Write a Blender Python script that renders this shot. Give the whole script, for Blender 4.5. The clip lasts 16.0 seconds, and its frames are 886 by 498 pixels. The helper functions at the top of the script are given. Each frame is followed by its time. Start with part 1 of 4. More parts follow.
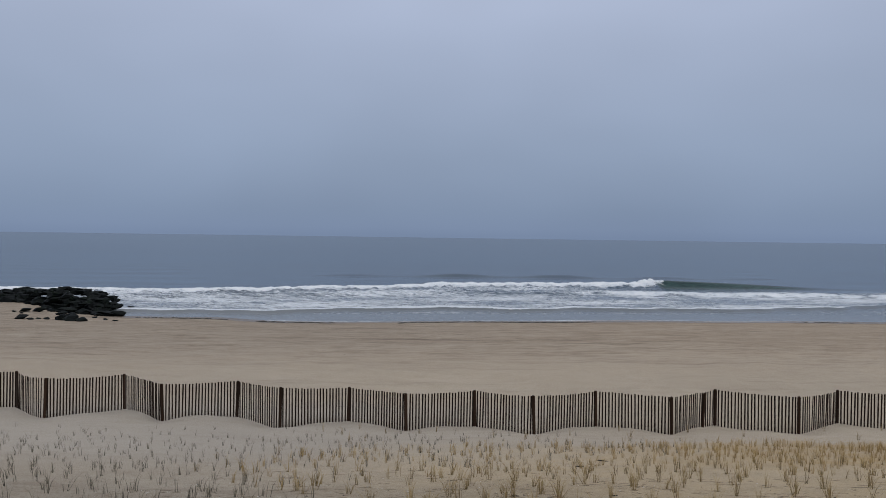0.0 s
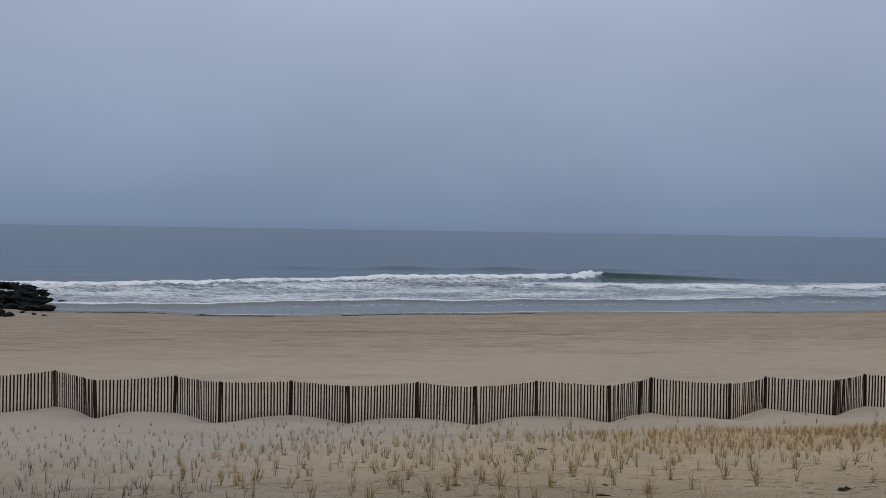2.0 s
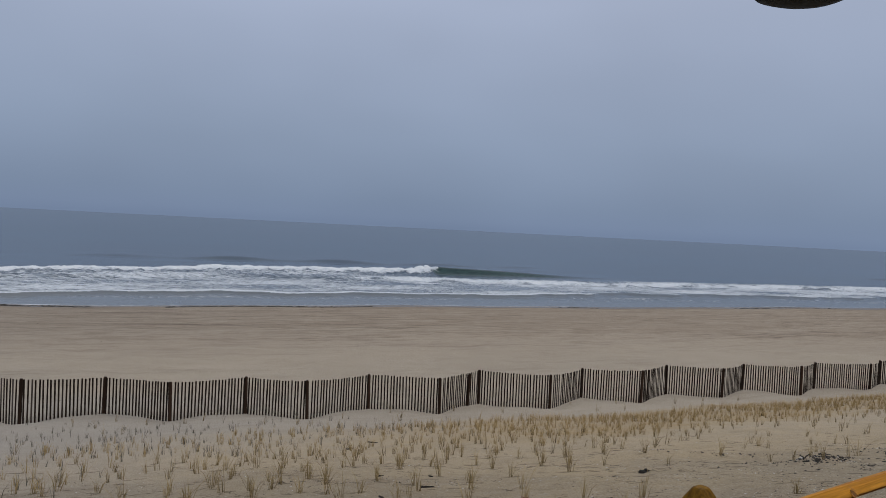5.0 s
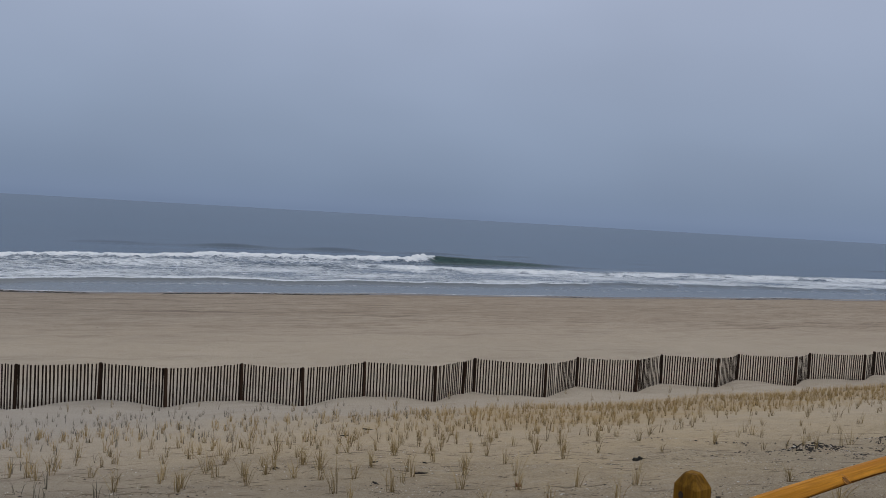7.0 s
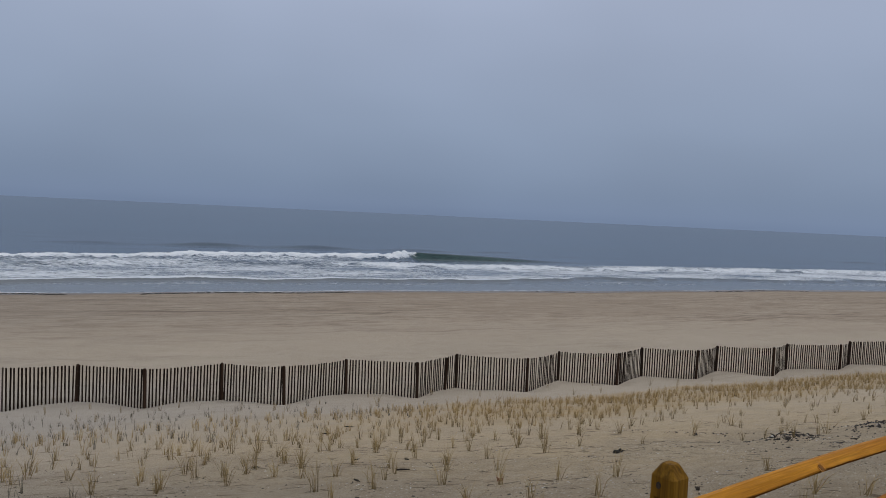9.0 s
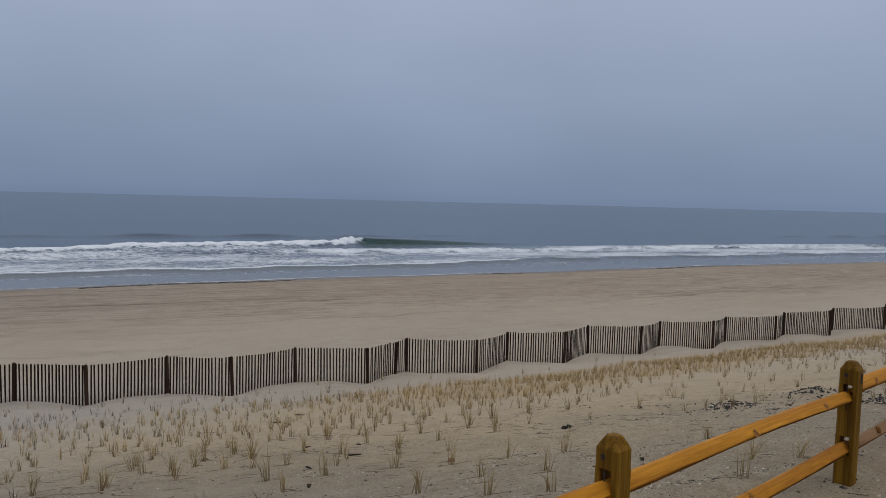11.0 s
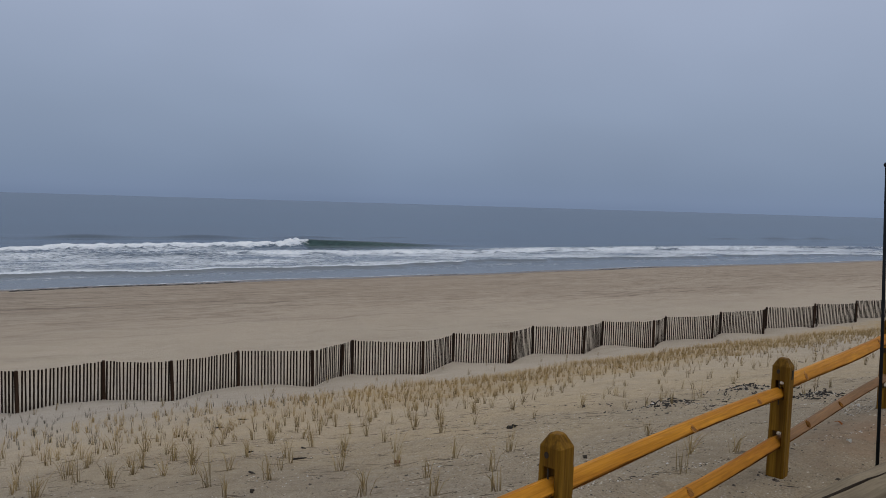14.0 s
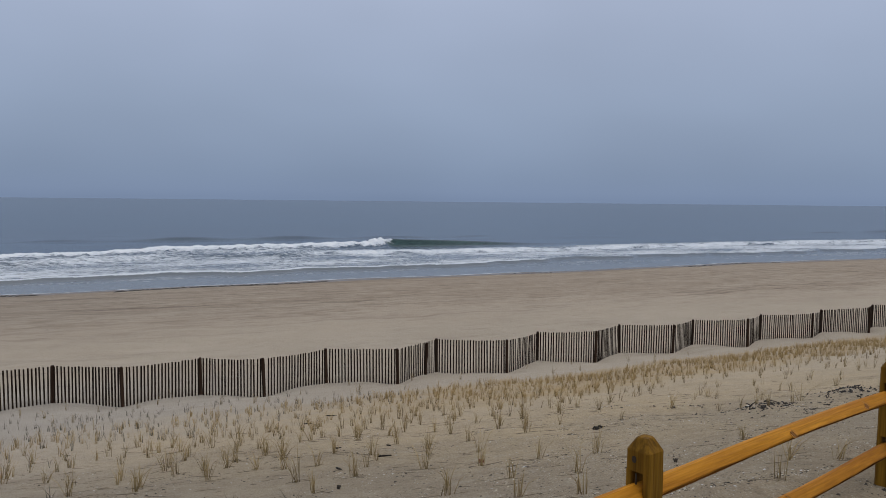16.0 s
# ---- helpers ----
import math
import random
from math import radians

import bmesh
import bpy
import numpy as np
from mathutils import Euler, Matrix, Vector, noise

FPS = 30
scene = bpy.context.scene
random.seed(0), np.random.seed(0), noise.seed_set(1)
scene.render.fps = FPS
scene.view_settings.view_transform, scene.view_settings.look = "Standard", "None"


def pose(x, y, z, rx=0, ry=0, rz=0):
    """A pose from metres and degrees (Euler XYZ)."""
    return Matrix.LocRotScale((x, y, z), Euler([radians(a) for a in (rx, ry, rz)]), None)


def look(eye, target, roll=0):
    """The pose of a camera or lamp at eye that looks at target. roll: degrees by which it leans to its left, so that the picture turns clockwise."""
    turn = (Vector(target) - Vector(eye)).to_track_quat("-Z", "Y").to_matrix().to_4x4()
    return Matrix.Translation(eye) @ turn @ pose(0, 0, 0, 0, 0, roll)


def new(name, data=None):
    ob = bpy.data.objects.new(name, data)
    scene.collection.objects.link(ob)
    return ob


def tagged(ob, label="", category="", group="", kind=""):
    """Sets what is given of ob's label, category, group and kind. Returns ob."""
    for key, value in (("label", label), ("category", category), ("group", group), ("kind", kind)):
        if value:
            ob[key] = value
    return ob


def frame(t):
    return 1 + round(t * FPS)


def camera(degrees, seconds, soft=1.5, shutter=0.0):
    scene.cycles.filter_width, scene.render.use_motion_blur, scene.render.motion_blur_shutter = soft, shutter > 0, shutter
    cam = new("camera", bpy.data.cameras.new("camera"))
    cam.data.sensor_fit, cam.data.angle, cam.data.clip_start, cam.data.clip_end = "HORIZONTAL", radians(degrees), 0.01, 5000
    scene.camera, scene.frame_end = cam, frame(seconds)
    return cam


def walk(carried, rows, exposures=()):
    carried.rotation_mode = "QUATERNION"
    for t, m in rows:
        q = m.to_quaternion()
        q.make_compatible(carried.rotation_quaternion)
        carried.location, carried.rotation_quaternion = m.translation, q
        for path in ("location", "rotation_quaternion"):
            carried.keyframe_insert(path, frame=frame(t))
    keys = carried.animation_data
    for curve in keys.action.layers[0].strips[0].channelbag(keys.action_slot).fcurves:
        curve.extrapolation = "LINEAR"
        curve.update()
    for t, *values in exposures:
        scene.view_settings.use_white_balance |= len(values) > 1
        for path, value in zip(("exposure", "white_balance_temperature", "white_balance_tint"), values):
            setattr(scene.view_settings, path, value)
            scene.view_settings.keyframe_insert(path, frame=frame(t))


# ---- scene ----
cam = camera(62.7, 16.0, soft=0.8)
# seconds, eye, target, roll
PATH = [
    (0, (0.057, -0.009, 7.662), (0.091, 1.99, 7.628), 0.8),
    (0.5, (0.056, -0.018, 7.662), (0.161, 1.979, 7.624), 0.7),
    (1, (0.057, -0.024, 7.662), (0.211, 1.97, 7.626), 0.4),
    (1.5, (0.062, -0.026, 7.659), (0.223, 1.967, 7.614), 0.6),
    (2, (0.067, -0.027, 7.655), (0.257, 1.963, 7.602), 0.9),
    (2.5, (0.068, -0.022, 7.651), (0.291, 1.965, 7.595), 1.0),
    (3, (0.071, -0.013, 7.651), (0.312, 1.972, 7.6), 0.9),
    (3.5, (0.079, -0.007, 7.652), (0.338, 1.975, 7.604), 1.3),
    (4, (0.096, -0.004, 7.663), (0.387, 1.974, 7.615), 1.3),
    (4.5, (0.122, -0.002, 7.713), (0.521, 1.957, 7.676), 1.9),
    (4.6, (0.126, -0.002, 7.707), (0.601, 1.94, 7.671), 2.4),
    (4.7, (0.129, -0.002, 7.699), (0.673, 1.922, 7.669), 2.5),
    (4.8, (0.131, -0.003, 7.689), (0.73, 1.905, 7.664), 2.6),
    (4.9, (0.132, -0.003, 7.679), (0.758, 1.895, 7.63), 2.8),
    (5, (0.133, -0.004, 7.669), (0.756, 1.896, 7.612), 2.9),
    (5.2, (0.135, -0.003, 7.668), (0.77, 1.891, 7.578), 3.6),
    (7.5, (0.167, 0.022, 7.638), (0.801, 1.917, 7.551), 3.2),
    (8, (0.175, 0.026, 7.635), (0.82, 1.917, 7.544), 2.9),
    (8.5, (0.181, 0.029, 7.634), (0.852, 1.91, 7.538), 2.8),
    (9, (0.186, 0.026, 7.635), (0.867, 1.904, 7.541), 2.7),
    (9.5, (0.19, 0.016, 7.634), (0.905, 1.881, 7.526), 2.0),
    (10, (0.19, 0.007, 7.634), (0.946, 1.854, 7.507), 1.7),
    (12.5, (0.198, 0.013, 7.63), (1.076, 1.806, 7.506), 1.4),
    (13, (0.198, 0.014, 7.63), (1.095, 1.797, 7.506), 1.5),
    (13.5, (0.198, 0.013, 7.63), (1.11, 1.789, 7.506), 1.6),
    (14, (0.198, 0.008, 7.629), (1.146, 1.765, 7.505), 1.7),
    (14.5, (0.199, 0.008, 7.629), (1.15, 1.763, 7.503), 1.7),
    (15, (0.203, 0.011, 7.627), (1.152, 1.767, 7.499), 1.8),
    (15.5, (0.211, 0.02, 7.625), (1.156, 1.778, 7.5), 1.8),
    (15.7, (0.214, 0.024, 7.626), (1.112, 1.804, 7.499), 1.52),
    (15.85, (0.219, 0.03, 7.627), (1.036, 1.848, 7.497), 1.04),
    (16, (0.223, 0.036, 7.628), (0.965, 1.889, 7.495), 0.6),
]
walk(cam, [(t, look(e, g, r)) for t, e, g, r in PATH], [(0, 0.12), (0.4, 0.0), (1.5, -0.02), (2.0, 0.0), (15.1, 0.0), (15.5, 0.11), (16, 0.14)])

# ---- world, sun and light ----
SUN_EL, SUN_AZ = radians(52), radians(115)
world = bpy.data.worlds.new("overcast_sky")
scene.world = world
world.use_nodes = True
wn, wl = world.node_tree.nodes, world.node_tree.links
wn.clear()
w_out = wn.new("ShaderNodeOutputWorld")
w_bg = wn.new("ShaderNodeBackground")
w_sky = wn.new("ShaderNodeTexSky")
w_sky.sky_type, w_sky.sun_disc = "NISHITA", False
w_sky.sun_elevation, w_sky.sun_rotation = SUN_EL, SUN_AZ
w_sky.air_density, w_sky.dust_density = 1.0, 6.0
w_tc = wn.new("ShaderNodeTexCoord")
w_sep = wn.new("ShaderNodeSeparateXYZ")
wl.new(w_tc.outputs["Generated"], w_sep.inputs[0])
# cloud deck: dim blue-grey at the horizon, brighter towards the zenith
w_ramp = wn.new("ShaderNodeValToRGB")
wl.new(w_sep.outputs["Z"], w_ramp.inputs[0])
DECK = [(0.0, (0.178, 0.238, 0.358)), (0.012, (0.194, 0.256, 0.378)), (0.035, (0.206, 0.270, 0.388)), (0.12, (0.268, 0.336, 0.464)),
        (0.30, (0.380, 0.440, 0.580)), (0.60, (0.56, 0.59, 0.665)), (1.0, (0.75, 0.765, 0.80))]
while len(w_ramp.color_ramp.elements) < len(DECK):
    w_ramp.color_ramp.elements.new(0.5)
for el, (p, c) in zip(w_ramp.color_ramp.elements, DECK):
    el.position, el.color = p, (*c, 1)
# soft unevenness of the cloud
w_map = wn.new("ShaderNodeMapping")
w_map.inputs["Scale"].default_value = (1.0, 1.0, 2.2)
wl.new(w_tc.outputs["Generated"], w_map.inputs[0])
w_noise = wn.new("ShaderNodeTexNoise")
w_noise.inputs["Scale"].default_value, w_noise.inputs["Detail"].default_value = 2.6, 2.0
wl.new(w_map.outputs[0], w_noise.inputs["Vector"])
w_var = wn.new("ShaderNodeMapRange")
w_var.inputs["From Min"].default_value, w_var.inputs["From Max"].default_value = 0.3, 0.7
w_var.inputs["To Min"].default_value, w_var.inputs["To Max"].default_value = 0.95, 1.06
wl.new(w_noise.outputs[0], w_var.inputs[0])
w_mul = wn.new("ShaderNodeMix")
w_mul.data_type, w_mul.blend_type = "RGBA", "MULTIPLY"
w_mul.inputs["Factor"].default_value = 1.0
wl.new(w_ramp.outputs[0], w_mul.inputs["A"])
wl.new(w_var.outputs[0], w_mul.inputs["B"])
w_sc = wn.new("ShaderNodeVectorMath")
w_sc.operation = "SCALE"
w_sc.inputs["Scale"].default_value = 0.09
wl.new(w_sky.outputs[0], w_sc.inputs[0])
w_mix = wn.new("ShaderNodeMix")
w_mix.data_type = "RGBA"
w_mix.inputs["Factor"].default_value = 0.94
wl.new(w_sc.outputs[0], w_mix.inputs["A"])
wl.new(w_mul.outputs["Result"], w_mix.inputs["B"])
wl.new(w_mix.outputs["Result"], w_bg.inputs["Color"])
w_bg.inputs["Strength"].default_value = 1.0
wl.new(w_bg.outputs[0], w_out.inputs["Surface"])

sun_data = bpy.data.lights.new("sun", "SUN")
sun_data.energy, sun_data.angle, sun_data.color = 0.38, radians(40), (1.0, 0.95, 0.88)
sun = new("sun", sun_data)
sun.matrix_world = look((0, 0, 60), (-math.sin(SUN_AZ) * math.cos(SUN_EL) * 60, -math.cos(SUN_AZ) * math.cos(SUN_EL) * 60, 60 - math.sin(SUN_EL) * 60))

# ---- materials ----


class Mat:
    """A node material with short ways to add nodes."""

    def __init__(self, name, rough=0.8, metal=0.0, spec=0.4):
        self.m = bpy.data.materials.new(name)
        self.m.use_nodes = True
        self.n, self.l = self.m.node_tree.nodes, self.m.node_tree.links
        self.b = self.n["Principled BSDF"]
        self.b.inputs["Roughness"].default_value = rough
        self.b.inputs["Metallic"].default_value = metal
        self.b.inputs["Specular IOR Level"].default_value = spec
        self.tc = self.n.new("ShaderNodeTexCoord")
        self.geo = self.n.new("ShaderNodeNewGeometry")

    def put(self, value, socket):
        if isinstance(value, (int, float)):
            socket.default_value = value
        elif isinstance(value, tuple):
            socket.default_value = value if len(value) == 4 or socket.type == "VECTOR" else (*value, 1)
        else:
            self.l.new(value, socket)

    def coords(self, scale=(1, 1, 1), local=False):
        mp = self.n.new("ShaderNodeMapping")
        mp.inputs["Scale"].default_value = scale
        self.l.new(self.tc.outputs["Object"] if local else self.geo.outputs["Position"], mp.inputs[0])
        return mp.outputs[0]

    def noise(self, scale, detail=4.0, rough=0.55, stretch=(1, 1, 1), local=False, warp=0.0):
        nd = self.n.new("ShaderNodeTexNoise")
        nd.inputs["Scale"].default_value, nd.inputs["Detail"].default_value = scale, detail
        nd.inputs["Roughness"].default_value, nd.inputs["Distortion"].default_value = rough, warp
        self.l.new(self.coords(stretch, local), nd.inputs["Vector"])
        return nd.outputs[0]

    def cells(self, scale, stretch=(1, 1, 1), local=False, feature="F1"):
        nd = self.n.new("ShaderNodeTexVoronoi")
        nd.feature = feature
        nd.inputs["Scale"].default_value = scale
        self.l.new(self.coords(stretch, local), nd.inputs["Vector"])
        return nd

    def span(self, v, a, b, c=0.0, d=1.0, smooth=False):
        nd = self.n.new("ShaderNodeMapRange")
        if smooth:
            nd.interpolation_type = "SMOOTHSTEP"
        for k, x in zip(("From Min", "From Max", "To Min", "To Max"), (a, b, c, d)):
            nd.inputs[k].default_value = x
        self.put(v, nd.inputs[0])
        return nd.outputs[0]

    def math(self, op, a, b=0.0):
        nd = self.n.new("ShaderNodeMath")
        nd.operation = op
        self.put(a, nd.inputs[0])
        self.put(b, nd.inputs[1])
        return nd.outputs[0]

    def mix(self, f, a, b, how="MIX"):
        nd = self.n.new("ShaderNodeMix")
        nd.data_type, nd.blend_type = "RGBA", how
        self.put(f, nd.inputs["Factor"])
        self.put(a, nd.inputs["A"])
        self.put(b, nd.inputs["B"])
        return nd.outputs["Result"]

    def axis(self, k):
        nd = self.n.new("ShaderNodeSeparateXYZ")
        self.l.new(self.geo.outputs["Position"], nd.inputs[0])
        return nd.outputs[k]

    def attr(self, name):
        nd = self.n.new("ShaderNodeAttribute")
        nd.attribute_name = name
        return nd.outputs["Fac"]

    def random(self):
        return self.n.new("ShaderNodeObjectInfo").outputs["Random"]

    def island(self):
        return self.geo.outputs["Random Per Island"]

    def color(self, v):
        self.put(v, self.b.inputs["Base Color"])
        return self

    def rough(self, v):
        self.put(v, self.b.inputs["Roughness"])
        return self

    def bump(self, v, dist=0.01, strength=1.0):
        nd = self.n.new("ShaderNodeBump")
        nd.inputs["Distance"].default_value, nd.inputs["Strength"].default_value = dist, strength
        self.put(v, nd.inputs["Height"])
        self.l.new(nd.outputs[0], self.b.inputs["Normal"])
        return self


def wood(name, dark, light, rough=0.8, grain=14.0, vary=0.25, random_by="object", spec=0.35, bleached=False, relief=0.004):
    k = Mat(name, rough, 0, spec)
    g = k.noise(grain, 5, 0.6, (1, 1, 0.06), True, 0.6)
    fine = k.noise(grain * 7, 3, 0.6, (1, 1, 0.04), True)
    c = k.mix(k.span(g, 0.32, 0.68), dark, light)
    c = k.mix(k.span(fine, 0.4, 0.75, 0, 0.45), c, tuple(0.55 * v for v in dark))
    c = k.mix(k.span(k.noise(2.4, 4, 0.6, (1.5, 1.5, 0.7), True, 1.0), 0.5, 0.68, 0, 0.5), c, tuple(0.8 * v for v in dark))
    c = k.mix(k.span(k.noise(5.0, 3, 0.6, (1.2, 1.2, 0.35), True, 1.5), 0.54, 0.66, 0, 0.35), c, tuple(1.1 * v for v in dark))
    r = k.random() if random_by == "object" else k.island()
    c = k.mix(1.0, c, k.mix(r, (1 - vary,) * 3, (1 + vary,) * 3), "MULTIPLY")
    if bleached:
        # a few slats have gone silver-grey
        c = k.mix(k.span(r, 0.92, 0.99, 0, 0.7), c, (0.12, 0.10, 0.085))
    k.color(c).bump(k.math("ADD", g, k.math("MULTIPLY", fine, 0.5)), relief, 0.7)
    return k.m


def sand_material():
    k = Mat("sand", 0.95, 0, 0.2)
    x, y, z = k.axis("X"), k.axis("Y"), k.axis("Z")
    # broad drifts of lighter and browner sand
    broad = k.noise(0.16, 5, 0.55, (0.5, 1, 1), warp=0.5)
    patch = k.noise(0.9, 6, 0.65, warp=0.4)
    grain = k.noise(70, 3, 0.75)
    mid = k.noise(9, 5, 0.7)
    c = k.mix(k.span(broad, 0.35, 0.65), (0.44, 0.375, 0.295), (0.51, 0.44, 0.35))
    # browner, dirtier sand on the upper dune towards the path
    dirt = k.math("MULTIPLY", k.span(k.math("ADD", x, k.math("MULTIPLY", y, 0.25)), -1.0, 5.0, 0, 1, True), k.span(y, 8, 18, 1, 0.15, True))
    c = k.mix(k.math("MULTIPLY", dirt, k.span(broad, 0.25, 0.6, 0.55, 1.0)), c, (0.52, 0.405, 0.262))
    c = k.mix(k.span(patch, 0.42, 0.72, 0, 0.38), c, (0.36, 0.29, 0.21))
    c = k.mix(k.span(mid, 0.48, 0.75, 0, 0.30), c, (0.29, 0.235, 0.17))
    # greyer sand in the lee of the slatted fence
    c = k.mix(k.math("MULTIPLY", k.math("MULTIPLY", k.span(y, 11, 17, 0, 1, True), k.span(y, 24, 26, 1, 0)), k.span(x, -4, 10, 0.5, 0.05, True)), c, (0.42, 0.39, 0.35))
    # the raked beach beyond the slatted fence is warmer, in long streaks along the shore
    beach = k.span(y, 25, 40, 0, 1, True)
    streak = k.noise(0.42, 6, 0.66, (0.09, 1, 1))
    c = k.mix(k.math("MULTIPLY", beach, k.span(streak, 0.36, 0.62, 0.45, 0.9)), c, (0.435, 0.350, 0.262))
    # damp, trodden and driven-over sand towards the water
    damp = k.math("MULTIPLY", k.span(k.math("ADD", y, k.span(k.noise(0.10, 4, 0.6, (0.35, 1, 1)), 0.3, 0.7, -7, 7)), 36, 47, 0, 1, True), k.span(k.noise(0.35, 5, 0.65, (0.10, 1, 1), warp=0.6), 0.30, 0.62, 0.25, 0.85))
    c = k.mix(damp, c, (0.335, 0.262, 0.192))
    west = k.math("MULTIPLY", k.span(x, 20, -14, 0, 0.45, True), k.span(y, 30, 44, 0, 1, True))
    c = k.mix(west, c, (0.305, 0.262, 0.215))
    scuff = k.noise(1.5, 8, 0.78, (0.20, 1, 1), warp=0.7)
    mottle = k.math("MULTIPLY", k.span(y, 31, 47, 0.12, 1, True), k.span(k.noise(0.13, 4, 0.6, (0.4, 1, 1)), 0.34, 0.56, 0.30, 1.0))
    c = k.mix(k.math("MULTIPLY", mottle, k.span(scuff, 0.51, 0.59, 0, 0.85)), c, (0.20, 0.150, 0.106))
    c = k.mix(k.math("MULTIPLY", mottle, k.span(scuff, 0.47, 0.38, 0, 0.6)), c, (0.52, 0.44, 0.34))
    trod_sand = k.noise(3.2, 6, 0.78, (0.26, 1, 1))
    c = k.mix(k.math("MULTIPLY", k.span(y, 30, 46, 0.10, 1, True), k.span(trod_sand, 0.50, 0.62, 0, 0.55)), c, (0.21, 0.162, 0.118))
    # wheel ruts, worn away in places, their groove shade put into the colour
    ruts = k.noise(1.5, 4, 0.6, (0.045, 1, 1))
    rut_mask = k.math("MULTIPLY", k.span(y, 28, 46, 0.25, 1.0), k.span(k.noise(0.17, 5, 0.65, (0.22, 1, 1)), 0.41, 0.54))
    line = k.math("MULTIPLY", k.math("MULTIPLY", k.span(ruts, 0.55, 0.63), rut_mask), k.span(k.noise(1.1, 4, 0.7, (0.3, 1, 1)), 0.32, 0.52))
    c = k.mix(k.math("MULTIPLY", k.math("MULTIPLY", line, k.span(scuff, 0.42, 0.58, 0.25, 1.0)), 0.72), c, (0.16, 0.12, 0.09))
    # pairs of wheel tracks along the beach, groove shading drawn as dark colour
    sway = k.span(k.noise(0.05, 2, 0.4, (1, 0.1, 1)), 0.3, 0.7, -1.6, 1.6)
    for mid_y, from_x, to_x in ((48.3, 61, 120), (36.2, 56, 90), (40.5, 30, 54), (52.5, -6, 22)):
        off = k.math("ABSOLUTE", k.math("SUBTRACT", k.math("ADD", y, sway), mid_y))
        pair = k.span(k.math("ABSOLUTE", k.math("SUBTRACT", off, 0.8)), 0.12, 0.30, 1, 0, True)
        pair = k.math("MULTIPLY", pair, k.math("MULTIPLY", k.span(x, from_x, from_x + 4), k.span(x, to_x - 8, to_x, 1, 0)))
        c = k.mix(k.math("MULTIPLY", pair, k.span(scuff, 0.40, 0.58, 0.15, 0.62)), c, (0.17, 0.125, 0.09))
    # scattered dark chips, pale shells on the upper dune
    near = k.span(y, 7, 16, 1, 0)
    for size, lo, hi, tint in ((11, 0.08, 0.17, (0.10, 0.075, 0.05)), (21, 0.12, 0.26, (0.12, 0.09, 0.06)), (38, 0.16, 0.34, (0.15, 0.115, 0.08)), (25, 0.10, 0.19, (0.66, 0.62, 0.56)), (14, 0.07, 0.13, (0.60, 0.56, 0.50))):
        chips = k.cells(size)
        spot = k.math("MULTIPLY", k.span(chips.outputs["Distance"], lo, hi, 1, 0), k.span(k.noise(0.55 + size * 0.03, 5, 0.65), 0.36, 0.50))
        c = k.mix(k.math("MULTIPLY", spot, k.math("MULTIPLY", near, 0.9)), c, tint)
    crust = k.noise(4.5, 6, 0.72, warp=0.6)
    c = k.mix(k.math("MULTIPLY", near, k.span(crust, 0.52, 0.64, 0, 0.58)), c, (0.27, 0.21, 0.145))
    c = k.mix(k.math("MULTIPLY", near, k.span(crust, 0.47, 0.34, 0, 0.65)), c, (0.58, 0.505, 0.395))
    speck = k.span(y, 5, 14, 1.0, 0.35)
    c = k.mix(k.math("MULTIPLY", speck, k.span(grain, 0.50, 0.64, 0, 0.65)), c, (0.19, 0.150, 0.105))
    c = k.mix(k.math("MULTIPLY", speck, k.span(grain, 0.455, 0.34, 0, 0.85)), c, (0.70, 0.64, 0.53))
    c = k.mix(k.span(y, 5, 10.5, 0.16, 0, True), c, (0.345, 0.285, 0.20))
    # paler, yellower sand across the middle of the slope
    pale = k.math("MULTIPLY", k.math("MULTIPLY", k.span(x, -4, 2, 0, 1, True), k.span(x, 12, 26, 1, 0.2, True)), k.math("MULTIPLY", k.span(y, 4.5, 7.5, 0.2, 1, True), k.span(y, 15, 19, 1, 0, True)))
    c = k.mix(k.math("MULTIPLY", pale, k.span(patch, 0.34, 0.66, 0.44, 0.14)), c, (0.60, 0.465, 0.275))
    c = k.mix(k.math("MULTIPLY", k.span(y, 7, 13, 0.36, 0, True), k.span(x, 1, 5, 1, 0, True)), c, k.mix(k.span(patch, 0.35, 0.62), (0.33, 0.285, 0.22), (0.24, 0.20, 0.15)))
    # darker, trodden sand by the rail fence, rusty with cedar dust
    trod = k.math("MULTIPLY", k.span(x, 1.0, 6.0, 0, 1, True), k.span(y, 3.0, 6.5, 1.0, 0.0, True))
    c = k.mix(k.math("MULTIPLY", trod, k.span(patch, 0.30, 0.60, 0.25, 0.75)), c, (0.32, 0.257, 0.172))
    brown = k.math("MULTIPLY", k.math("MULTIPLY", k.span(x, 4.6, 6.2), k.span(x, 10, 14, 1, 0)), k.math("MULTIPLY", k.span(y, 3.0, 4.2, 1.0, 0.0, True), k.span(y, 0.5, 2.0)))
    c = k.mix(k.math("MULTIPLY", brown, k.span(k.noise(1.1, 5, 0.65), 0.36, 0.58, 0, 0.85)), c, (0.36, 0.185, 0.085))
    # greyer, coarser sand on the terrace below the rails
    terrace = k.math("MULTIPLY", k.span(x, 4.6, 7.6, 0, 1, True), k.math("MULTIPLY", k.span(y, 9.6, 7.6, 0, 1, True), k.span(x, 16, 11, 0, 1, True)))
    c = k.mix(k.math("MULTIPLY", terrace, k.span(crust, 0.36, 0.60, 0.20, 0.62)), c, (0.35, 0.295, 0.220))
